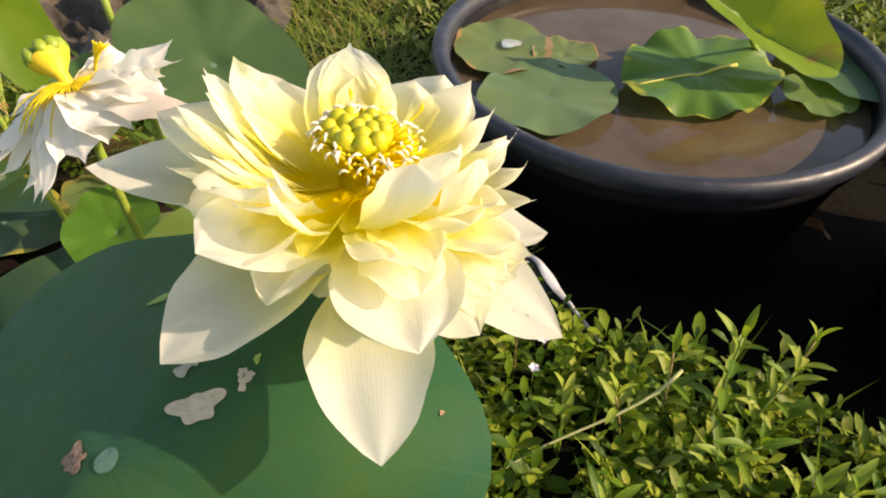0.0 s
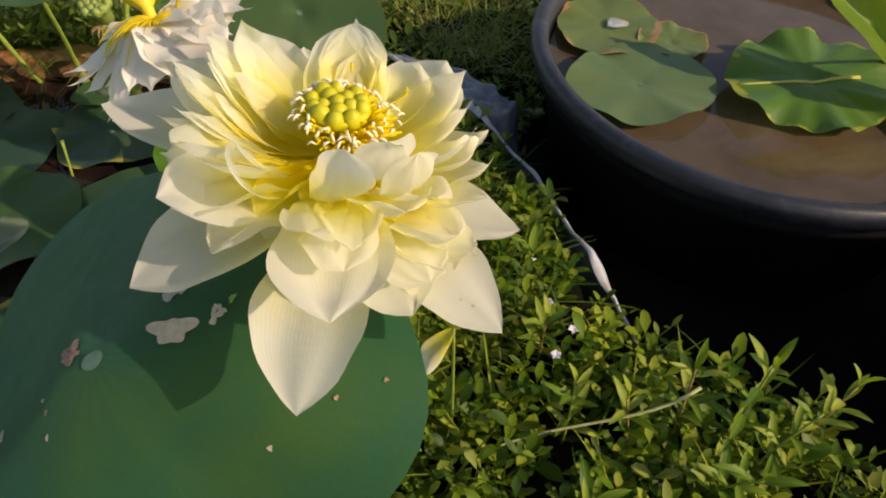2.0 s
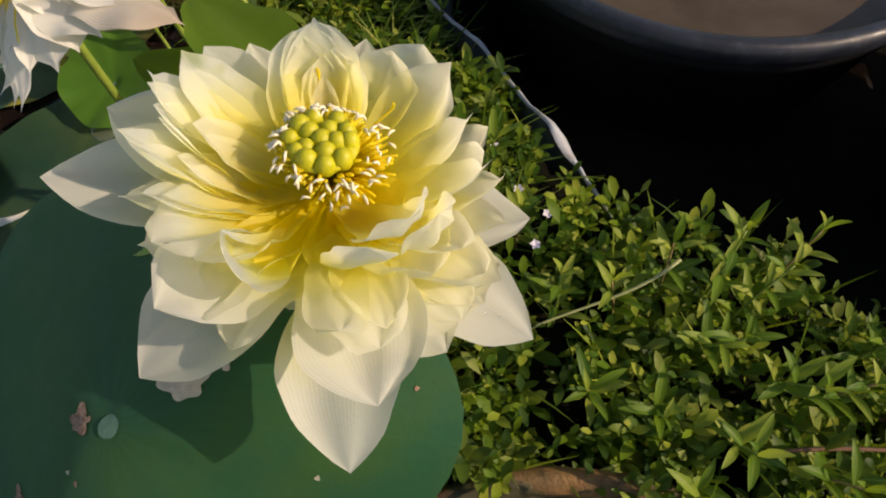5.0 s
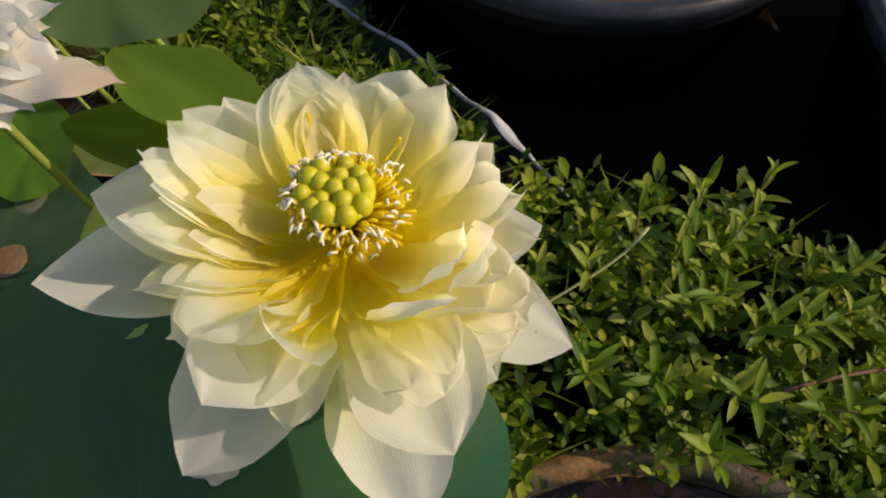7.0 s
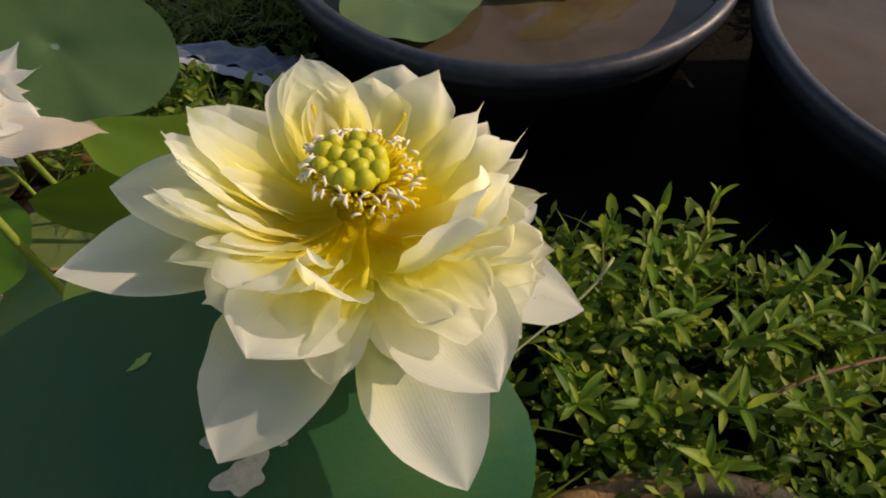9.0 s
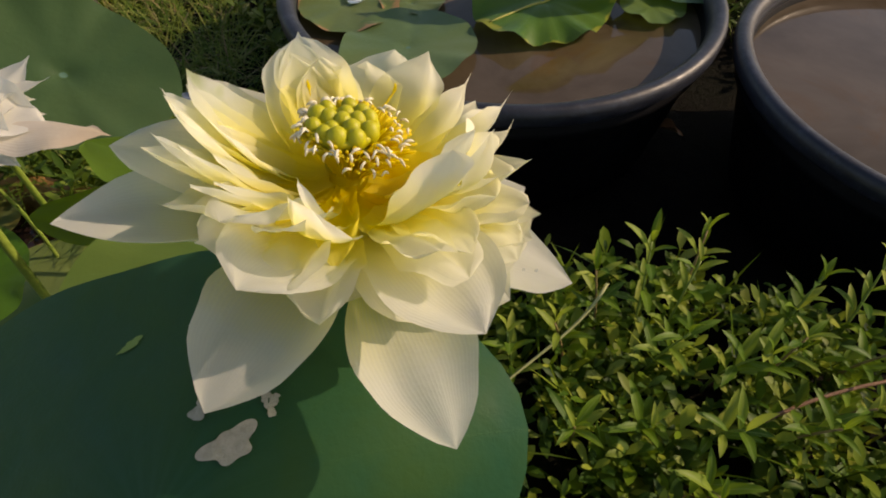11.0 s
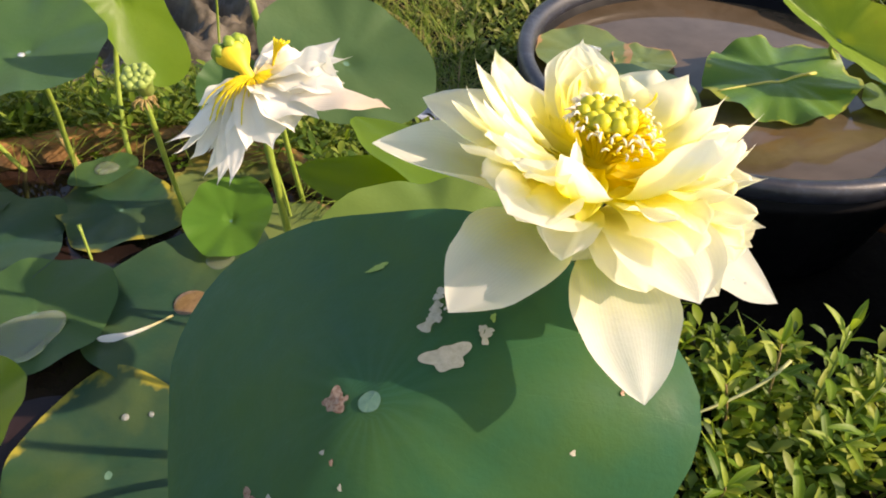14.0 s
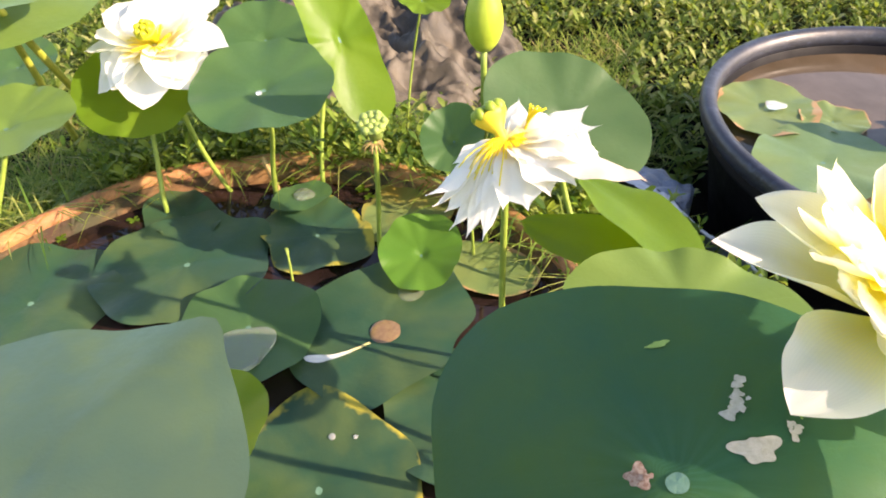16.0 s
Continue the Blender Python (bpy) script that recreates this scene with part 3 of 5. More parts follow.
# middle and inner petals
for i, (tip, w, e0, e1, cup, kw) in enumerate([
        ((0.002, 0.285, 0.563), 0.044, 28, 55, 0.55, dict(mat=M_PETAL_GREEN)),
        ((0.011, 0.268, 0.569), 0.038, 28, 60, 0.5, {}),
        ((-0.012, 0.284, 0.560), 0.036, 28, 55, 0.5, {}),
        ((0.020, 0.2385, 0.575), 0.026, 16, 76, 0.5, dict(point=0.8, mucro=0.11)),
        ((0.028, 0.231, 0.559), 0.030, 22, 45, 0.5, {}),
        ((0.027, 0.213, 0.582), 0.023, 6, 84, 0.5, dict(point=1.0, mucro=0.15)),
        ((0.036, 0.221, 0.560), 0.026, 6, 50, 0.5, dict(point=1.0, mucro=0.11)),
        ((0.036, 0.204, 0.554), 0.026, 6, 34, 0.45, dict(point=0.85)),
        ((0.036, 0.193, 0.527), 0.030, 12, 5, 0.4, dict(point=0.8)),
        ((0.034, 0.186, 0.540), 0.032, 16, 8, 0.4, {}),
        ((0.028, 0.178, 0.533), 0.034, 14, -2, 0.4, {}),
        ((-0.058, 0.178, 0.590), 0.007, 25, 72, 0.5, dict(point=1.3)),
        ((-0.095, 0.183, 0.566), 0.034, 22, 18, 0.5, dict(point=1.0)),
        ((-0.092, 0.196, 0.581), 0.028, 22, 38, 0.5, dict(point=0.8)),
        ((-0.104, 0.200, 0.571), 0.032, 22, 22, 0.5, dict(point=0.8)),
        ((-0.101, 0.216, 0.589), 0.026, 24, 48, 0.55, dict(point=0.85)),
        ((-0.107, 0.225, 0.577), 0.030, 22, 32, 0.5, {}),
        ((-0.097, 0.243, 0.588), 0.026, 25, 50, 0.55, dict(point=0.85)),
        ((-0.093, 0.231, 0.584), 0.026, 25, 52, 0.55, {}),
        ((-0.084, 0.213, 0.577), 0.024, 22, 42, 0.55, {}),
        ((-0.080, 0.228, 0.578), 0.024, 22, 50, 0.55, {}),
        ((-0.088, 0.254, 0.587), 0.032, 26, 52, 0.55, dict(mat=M_PETAL_GREEN, point=0.6)),
        ((-0.086, 0.271, 0.572), 0.034, 26, 48, 0.5, {}),
        ((-0.042, 0.279, 0.582), 0.032, 34, 72, 0.6, dict(point=0.8)),
        ((-0.050, 0.274, 0.577), 0.034, 34, 74, 0.65, {}),
        ((-0.034, 0.272, 0.573), 0.028, 34, 74, 0.6, {}),
        ((-0.039, 0.263, 0.566), 0.012, 30, 80, 0.4, dict(point=0.9)),
        ((0.030, 0.249, 0.551), 0.036, 22, 30, 0.4, {})]):
    mat = kw.pop("mat", None)
    az = math.degrees(math.atan2(tip[1] - FC[1], tip[0] - FC[0]))
    sharp = kw.pop("point", 0.62) > 0.75
    shape = dict(point=0.42 + 0.16 * (0.5 + 0.5 * math.sin(7.3 * i)), peak=0.68, ruffle=0.12, twist=9 * math.sin(5 * i), mucro=0.045 if sharp else 0.028, foot=0.30)
    nested, up, fan = 1, 0.0, 0
    if az > 120 or az < -150:                 # nested petals that stand up at their tips
        cup, e0, e1 = 0.42, 2, e1 + 20
        w *= 0.82
        shape.update(twist=26 + 4 * math.sin(5 * i), peak=0.66)
        fan = 1
        up = 0.006
    elif az > 50:
        cup, e0, e1 = 0.62, 2, 88
        w *= 0.95
    else:
        cup, e0, e1 = 0.40, 4, min(84, e1 + 16)
        w *= 0.82
        shape.update(twist=-20)
        fan = -1
        up = 0.004
    if w < 0.014 or -20 < az < 80:
        nested = 0
    shape.update(kw)
    petal(lotus, F0, ring_base(tip, 0.008, 0.533 + up + 0.004 * (i % 3)), tip, w * 1.20, e0, e1, mat=mat, cup=cup, seed=100 + i, nu=24, nv=12, hook=0.004 * math.sin(3.1 * i + 0.6), torn=0.6, **shape)
    if nested:                                  # a second petal lies close inside it
        r = random.Random(900 + i)
        b = ring_base(tip, 0.008, 0.535 + up + 0.004 * (i % 3))
        k, q = r.uniform(0.86, 0.97), radians(r.uniform(3, 6) * (fan or r.choice((-1, 1))))
        dx, dy = (tip[0] - b[0]) * k, (tip[1] - b[1]) * k
        tip2 = (b[0] + dx * math.cos(q) - dy * math.sin(q), b[1] + dx * math.sin(q) + dy * math.cos(q), b[2] + (tip[2] - b[2]) * r.uniform(0.86, 1.0))
        shape.update(mucro=0.035)
        petal(lotus, F0, b, tip2, w * r.uniform(0.70, 0.95), e0 + 2, e1, cup=cup, seed=140 + i, nu=20, nv=10, **shape)
# front petals: foot, tip, width, rise at foot and tip, cup, twist. A boat and a round scoop stand before the stamens beside a deep
# yellow trough, a crumpled pair stands next to them; the others spread and droop
for i, (foot, tip, w, e0, e1, cup, tw, mat) in enumerate([
        ((-0.034, 0.196, 0.550), (-0.0105, 0.169, 0.596), 0.025, -4, 80, 0.40, -50, M_PETAL),
        ((-0.052, 0.191, 0.549), (-0.056, 0.169, 0.583), 0.028, 26, 79, 0.30, -46, M_PETAL),
        (None, (-0.001, 0.185, 0.591), 0.032, 2, 100, 0.50, -10, M_PETAL_GREEN),
        (None, (0.012, 0.187, 0.583), 0.030, 2, 92, 0.45, -14, M_PETAL),
        (None, (0.009, 0.175, 0.564), 0.038, -2, 34, 0.55, -20, M_PETAL_GOLD),
        ((-0.038, 0.216, 0.5470), (-0.052, 0.172, 0.5535), 0.019, 2, 8, 0.7, 0, M_PETAL_DEEP),
        ((-0.030, 0.216, 0.5465), (-0.006, 0.200, 0.555), 0.034, -2, 24, 0.35, -4, M_PETAL_DEEP),
        ((-0.036, 0.213, 0.5455), (-0.026, 0.180, 0.551), 0.024, -2, 16, 0.40, -4, M_PETAL_DEEP),
        ((-0.044, 0.217, 0.5465), (-0.074, 0.197, 0.557), 0.028, 4, 22, 0.45, 8, M_PETAL_DEEP),
        (None, (-0.021, 0.151, 0.567), 0.025, 6, 6, 0.15, -14, M_PETAL_GOLD),
        (None, (-0.006, 0.158, 0.562), 0.030, 4, 4, 0.2, -12, M_PETAL_GOLD),
        (None, (-0.009, 0.153, 0.551), 0.034, 10, -18, 0.2, -8, M_PETAL),
        (None, (0.033, 0.190, 0.532), 0.034, 6, 2, 0.3, -6, M_PETAL),
        (None, (0.020, 0.172, 0.534), 0.038, 8, -12, 0.3, 4, M_PETAL),
        (None, (0.028, 0.184, 0.545), 0.034, 4, 12, 0.35, -10, M_PETAL),
        (None, (-0.074, 0.160, 0.560), 0.034, 10, 6, 0.35, 18, M_PETAL),
        (None, (-0.062, 0.152, 0.551), 0.030, 6, -4, 0.3, 10, M_PETAL),
        (None, (-0.070, 0.172, 0.570), 0.030, 8, 30, 0.45, 22, M_PETAL),
        (None, (-0.084, 0.180, 0.579), 0.034, 6, 38, 0.4, 24, M_PETAL),
        (None, (0.018, 0.186, 0.566), 0.032, 4, 48, 0.45, -16, M_PETAL)]):
    deep = 5 <= i <= 8
    petal(lotus, F0, foot or ring_base(tip, 0.010, 0.541 + 0.003 * (i % 3) - (0.012 if tip[2] < 0.5525 else 0)), tip, w * (0.92 if i > 8 else 1.0), e0, e1, mat=mat, cup=cup, ruffle=0.10 if deep or i < 2 else 0.24, twist=tw, seed=180 + i, nu=24, nv=12, point=0.38 + 0.05 * (i % 3), peak=0.70 if i < 2 else 0.74, foot=0.5 if deep else 0.34, mucro=0.0 if i > 8 else 0.03,
          hook=0.004 * math.sin(2.3 * i) if i > 1 else 0.0, torn=0.3 if deep or i < 2 else 1.3, label="small scooped inner petal" if i < 4 else "")
carpel_pod(lotus, Vector((-0.0350, 0.2275, 0.5690)) - Vector(F0), 0.0146, 0.0070, 0.022, (0.10, 0.03, 1), M_POD, M_SEED, [(1, 0), (5, 0.0060), (10, 0.0109)], 0.0041, 0.0)
v, f, uv = tube(bez((0, 0, 0.03), (0, 0, 0.0), (-0.01, 0.01, -0.1), (-0.16, 0.06, -0.37), 14), [0.006, 0.008, 0.006] + [0.0045] * 11, 10)
part("stem", mesh("stem", v, f, M_STEM, uv), lotus)
v, f = lathe([(0.0110, 0.028), (0.0095, 0.038), (0.0070, 0.046), (0.0062, 0.054), (0.0065, 0.060)], 32)
part("receptacle", mesh("receptacle", v, [tuple(reversed(q)) for q in f], M_FILAMENT), lotus, "", Matrix.Translation((0.001, 0.005, 0)))
# stamens: shared filaments and white tips; short ones hug the pod, longer ones fan out to the sunny front
fil, tips = [], []
for k in range(6):
    reach, rise = 0.0090 + 0.0026 * k, 0.0272 - 0.0024 * k
    bow = 0.0018 * (k % 3 - 1)
    pts = bez((0, 0, 0), (reach * 0.22, 0, rise * 0.42), (reach * 0.62, bow, rise * 0.92), (reach, bow, rise), 7)
    v, f, uv = tube(pts, [0.00075] * 6 + [0.00055], 5)
    fil.append((mesh("stamen", v, f, M_FILAMENT, uv), pts[-1]))
    c = bez((0, 0, 0), (0.0012, 0, 0.0014), (0.0024, 0.0006 * (k % 3 - 1), 0.0012), (0.0034 + 0.0002 * k, 0.0010 * (k % 3 - 1), -0.0006), 6)
    v, f, uv = tube(c, [0.0003, 0.00050, 0.00060, 0.00062, 0.00054, 0.00025], 6)
    tips.append(mesh("anther", v, f, M_ANTHER, uv))
rs = random.Random(11)
for k in range(280):
    a = 2 * math.pi * k / 280 + rs.uniform(-0.05, 0.05)
    sunny = (0.5 + 0.5 * math.cos(a + 0.35)) ** 2
    kk = min(5, int(sunny * 4.4 * rs.uniform(0.3, 1.1) + rs.uniform(0, 1.5)))
    m = Matrix.Translation((0.001 + 0.0055 * math.cos(a), 0.0050 + 0.0055 * math.sin(a), 0.0395)) @ Matrix.Rotation(a, 4, "Z") @ Matrix.Rotation(rs.uniform(-0.07, 0.05), 4, "Y") @ Matrix.Rotation(rs.uniform(-0.16, 0.16), 4, "X")
    st = part("stamen", fil[kk][0], lotus, "", m)
    if rs.random() < 0.33 - 0.10 * sunny:           # the others lost their tips
        part("anther", tips[rs.randrange(6)], st, "", Matrix.Translation(fil[kk][1]) @ Matrix.Rotation(rs.uniform(-2.2, 2.2), 4, "Z") @ Matrix.Rotation(rs.uniform(-0.3, 0.7), 4, "Y"))

for a, b, c, d in (((-0.017, 0.240, 0.563), (-0.012, 0.244, 0.565), (-0.008, 0.246, 0.567), (-0.009, 0.245, 0.571)), ((-0.041, 0.262, 0.556), (-0.043, 0.266, 0.559), (-0.041, 0.267, 0.561), (-0.042, 0.267, 0.565))):
    o = np.array(F0)
    v, f, uv = tube(bez(np.array(a) - o, np.array(b) - o, np.array(c) - o, np.array(d) - o, 8), [0.0005] * 5 + [0.0008, 0.0007, 0.0004], 6)
    part("stray_stamen", mesh("stray_stamen", v, f, M_FILAMENT, uv), lotus)


# ---- leaves ----
def smooth_ring(ctrl, az):
    """Periodic smooth interpolation of (degrees, value...) rows."""
    ctrl = sorted(ctrl)
    n = len(ctrl)
    az = az % 360
    for i in range(n):
        a, b = ctrl[i], ctrl[(i + 1) % n]
        hi = b[0] + (360 if i == n - 1 else 0)
        x = az + (360 if i == n - 1 and az < a[0] else 0)
        if a[0] <= x <= hi:
            t = (x - a[0]) / (hi - a[0])
            p, q = ctrl[i - 1], ctrl[(i + 2) % n]
            return [0.5 * ((2 * b1) + (c1 - a1) * t + (2 * a1 - 5 * b1 + 4 * c1 - d1) * t * t + (-a1 + 3 * b1 - 3 * c1 + d1) * t ** 3) for a1, b1, c1, d1 in zip(p[1:], a[1:], b[1:], q[1:])]
    return list(ctrl[-1][1:])


class Blade:
    """A round leaf joined to its stalk at the middle; outline rows are (degrees, radius, rise of the edge)."""

    def __init__(self, outline, power=1.7, dimple=0.006, ripple=0.0, waves=5, seed=0, fold=0.0, hump=0.0):
        self.o, self.p, self.d, self.r, self.w, self.fold, self.hump = outline, power, dimple, ripple, waves, fold, hump
        self.ph = random.Random(seed).uniform(0, 6.28)

    def point(self, az, s, extra=0.0):
        r, z = smooth_ring(self.o, math.degrees(az))
        h = z * s ** self.p - self.d * math.exp(-(s / 0.13) ** 2) + self.d
        if self.hump:                               # bulges towards the flower, hollow on the other side
            turn = abs((math.degrees(az) - 10 + 180) % 360 - 180)
            h += self.hump * math.sin(math.pi * min(1.0, s)) * math.cos(radians(min(180.0, 1.3 * turn)))
        h += self.r * s ** 3 * (math.sin(self.w * az + self.ph) + 0.5 * math.sin((2 * self.w + 1) * az + 2 * self.ph))
        x, y = r * s * math.cos(az), r * s * math.sin(az)
        return x, y, h + self.fold * abs(y) + extra

    def at(self, x, y, extra=0.0):
        az = math.atan2(y, x)
        return self.point(az, math.hypot(x, y) / smooth_ring(self.o, math.degrees(az))[0], extra)

    def mesh(self, name, mat, na=72, ns=12):
        v, uv, f = [self.point(0, 0)], [(0, 0)], []
        for i in range(1, ns + 1):
            for k in range(na):
                v.append(self.point(2 * math.pi * k / na, i / ns))
                t = k / na
                uv.append((t if t < 0.5 else 1 - t, i / ns))
        for k in range(na):
            k2 = (k + 1) % na
            f.append((0, 1 + k, 1 + k2))
            for i in range(ns - 1):
                a, b = 1 + i * na, 1 + (i + 1) * na
                f.append((a + k, b + k, b + k2, a + k2))
        return mesh(name, v, f, mat, uv)


def facing(normal, spin=0.0):
    n = Vector(normal).normalized()
    x = (Vector((1, 0, 0)) - n * n.x).normalized()
    y = n.cross(x)
    return Matrix((x, y, n)).transposed().to_4x4() @ Matrix.Rotation(radians(spin), 4, "Z")


def round_outline(rx, ry, seed=0, rough=0.05, lift=0.0, notch=0.0):
    rnd = random.Random(seed)
    out = []
    for k in range(14):
        a = 360 * k / 14
        c, s = math.cos(radians(a)), math.sin(radians(a))
        r = rx * ry / math.hypot(ry * c, rx * s) * (1 + rnd.uniform(-rough, rough))
        if notch and k == 3:
            r *= 1 - notch
        out.append((a, r, lift + rnd.uniform(-0.5, 0.5) * rough * rx))
    return out


def lotus_leaf(at, rx, ry, mat, label, normal=(0, 0, 1), spin=0.0, seed=0, lift=0.01, rough=0.04, ripple=0.003, stem=None, stem_mat=None, fold=0.0, name="lotus_leaf", outline=None, category="leaf", bend=0.4, dimple=0.006, waves=5, stem_r=0.0035, power=1.7, hump=0.0):
    t = thing(name, at, label, category)
    b = Blade(outline or round_outline(rx, ry, seed, rough, lift), seed=seed, ripple=ripple, fold=fold, dimple=dimple, waves=waves, power=power, hump=hump)
    m = facing(normal, spin)
    part("blade", b.mesh("blade", mat), t, "", m)
    if outline is None:                             # pale spot where the stalk joins
        k = 16
        v = [b.point(0, 0, 0.0007)] + [b.point(2 * math.pi * i / k, 0.036 * (1 + 0.05 * math.sin(0.393 * i + seed)), 0.0007) for i in range(k)]
        part("navel", mesh("navel", v, [(0, 1 + i, 1 + (i + 1) % k) for i in range(k)], M_NAVEL), t, "", m)
    if stem is not None:
        top = Vector((0, 0, -0.001))
        foot = Vector(stem) - Vector(at)
        n = Vector(normal).normalized()
        pts = bez(top, top - n * foot.length * bend, foot + Vector((0, 0, foot.length * 0.35)), foot, 14)
        if bend == 0:
            pts = bez(top, top + foot * 0.3 - n * 0.01, foot * 0.7, foot, 14)
        v, f, uv = tube(pts, np.linspace(stem_r * 0.85, stem_r * 1.15, 14), 8)
        part("stem", mesh("stem", v, f, stem_mat or M_STEM, uv), t)
    return t, b, m


# the big waxy leaf under the lotus, with its scars
MAIN_AT = (-0.143, 0.1435, 0.458)
MAIN_OUT = [(0, .165, -.022), (22, .155, .005), (45, .135, .020), (66, .130, .017), (92, .140, -.003), (112, .165, -.027), (128, .192, -.061), (145, .178, -.086),
            (162, .145, -.100), (180, .124, -.102), (205, .114, -.096), (235, .109, -.090), (270, .105, -.088), (305, .104, -.090), (335, .126, -.080)]
main_leaf, main_blade, _ = lotus_leaf(MAIN_AT, 0, 0, M_LEAF_MAIN, "broad blue-green waxy lotus leaf with bleached insect scars", seed=3, ripple=0.0016, stem=(-0.27, 0.26, 0.13), outline=MAIN_OUT, dimple=0.004, waves=4, power=1.5, hump=0.012)


def scar(name, x, y, size, mat, label="", seed=0, stretch=(1, 1), rise=0.0007, wild=0.35, n=26):
    """A thin patch that lies on the big leaf."""
    rnd = random.Random(seed)
    ph = [rnd.uniform(0, 6.28) for _ in range(3)]
    v, f = [], []
    cx, cy = x - MAIN_AT[0], y - MAIN_AT[1]
    for s in (0.0, 0.5, 1.0):
        for k in range(n):
            a = 2 * math.pi * k / n
            r = size * s * (1 + wild * (math.sin(2 * a + ph[0]) * 0.5 + math.sin(3 * a + ph[1]) * 0.55 + math.sin(5 * a + ph[2]) * 0.45))
            v.append(main_blade.at(cx + r * math.cos(a) * stretch[0], cy + r * math.sin(a) * stretch[1], rise))
    for i in range(2):
        for k in range(n):
            k2 = (k + 1) % n
            f.append((i * n + k, i * n + k2, (i + 1) * n + k2, (i + 1) * n + k))
    return part(name, mesh(name, v, f, mat), main_leaf, label)


scar("scar", -0.106, 0.161, 0.0080, M_SCAR, "bleached beige scar with a ragged edge", 1, (1.25, 0.95), n=48)
scar("scar", -0.087, 0.171, 0.0032, M_SCAR, "bleached beige scar with a ragged edge", 2, (0.8, 1.2), wild=0.5)
scar("scar", -0.0885, 0.1755, 0.0022, M_SCAR, "", 31, rise=0.0009)
scar("scar", -0.0850, 0.1745, 0.0018, M_SCAR, "", 32, rise=0.0008)
for k, (x, y, r) in enumerate([(-0.1175, 0.1795, 0.0036), (-0.1145, 0.1830, 0.0028), (-0.1110, 0.1830, 0.0022), (-0.1125, 0.1870, 0.0034), (-0.1135, 0.1905, 0.0022),
                               (-0.1105, 0.1920, 0.0018), (-0.1120, 0.1940, 0.0020), (-0.1115, 0.1985, 0.0026), (-0.1095, 0.2020, 0.0030), (-0.1070, 0.1895, 0.0013)]):
    scar("scar", x, y, r, M_SCAR, "", 40 + k, rise=0.0007 + 0.0002 * (k % 3), wild=0.22)
scar("scar", -0.083, 0.182, 0.0018, M_SCAR_GREEN, "", 6, (0.9, 1.2))
scar("scar", -0.1615, 0.148, 0.0058, M_SCAR_BROWN, "crumbled brown hole", 27, (1.0, 1.0), wild=0.42, n=40)
scar("scar", -0.1565, 0.147, 0.0022, M_SCAR_BROWN, "", 28, rise=0.0010)
scar("scar", -0.146, 0.2365, 0.0030, M_SCAR_GREEN, "pale green nibble", 8, (1.2, 0.9), wild=0.3)
scar("scar", -0.1505, 0.2350, 0.0026, M_SCAR_GREEN, "", 33, (1.7, 0.6), wild=0.3, rise=0.0009)
scar("scar", -0.197, 0.108, 0.0046, M_SCAR, "", 9, (1.0, 1.1), wild=0.5)
scar("scar", -0.193, 0.1125, 0.0026, M_SCAR, "", 34, rise=0.0009)
scar("scar", -0.206, 0.118, 0.0036, M_SCAR_BROWN, "", 10, (1.0, 1.1), wild=0.5)
scar("navel", -0.143, 0.1435, 0.0056, M_NAVEL, "pale round navel of the leaf", 11, wild=0.05)
for k, (x, y) in enumerate([(-.02, .15), (-.045, .125), (.0, .165), (-.07, .10), (-.16, .12), (-.165, .125), (-.03, .17), (-.155, .11)]):
    scar("speck", x, y, 0.0011, M_SCAR if k % 2 else M_SCAR_BROWN, "", 20 + k)

# leaves that stand round it
lotus_leaf((-0.110, 0.330, 0.393), 0.098, 0.058, M_LEAF_PALE, "light green lotus leaf half hidden behind a larger one", normal=(0.05, -0.08, 1), seed=4, stem=(-0.14, 0.29, 0.12), lift=0.004)
folded = thing("lotus_leaf", (-0.09, 0.402, 0.374), "folded bright green lotus leaf, half seen from beneath", "leaf")
FO = np.array((-0.09, 0.402, 0.374))
for tip, w, e0, e1, tw, nm in (((-0.196, 0.494, 0.398), 0.080, 14, 2, 22, "upper_lobe"), ((-0.248, 0.456, 0.366), 0.056, -6, 4, -30, "lower_lobe")):
    v, f, uv = petal_arrays((0, 0, 0), np.array(tip) - FO, w, e0, e1, 0.2, 0.05, 0.55, twist=tw, seed=int(w * 1000), nu=22, nv=10, foot=0.3, point=0.6)
    part(nm, mesh(nm, v, f, M_LEAF_LIME, uv), folded)
v, f, uv = tube(bez((-0.02, 0.015, -0.002), (-0.02, 0.0, -0.06), (0.0, -0.02, -0.14), (0.01, -0.03, -0.26), 12), 0.003, 8)
part("stem", mesh("stem", v, f, M_STEM, uv), folded)
lotus_leaf((-0.218, 0.597, 0.396), 0.096, 0.071, M_LEAF_GREY, "grey-green lotus leaf tilted towards the light", normal=(0.15, -0.50, 0.82), spin=-22, seed=6, stem=(-0.15, 0.56, 0.10), lift=0.008)
lotus_leaf((-0.532, 0.785, 0.385), 0.045, 0.132, M_LEAF_LIME, "tall upright lime-green leaf lit through by the sun", normal=(0.50, -0.70, 0.45), spin=30, seed=7, stem=(-0.582, 0.761, 0.13), lift=0.012)
lotus_leaf((-0.598, 0.665, 0.365), 0.095, 0.092, M_LEAF, "round green lotus leaf with a dewdrop", normal=(0.05, -0.2, 1), seed=8, stem=(-0.655, 0.741, 0.13), lift=0.008)
lotus_leaf((-0.80, 0.69, 0.335), 0.085, 0.080, M_LEAF_LIME, "yellow-green lotus leaf below a flower", normal=(0.2, -0.5, 1), seed=9, stem=(-0.80, 0.66, 0.13), lift=0.004)
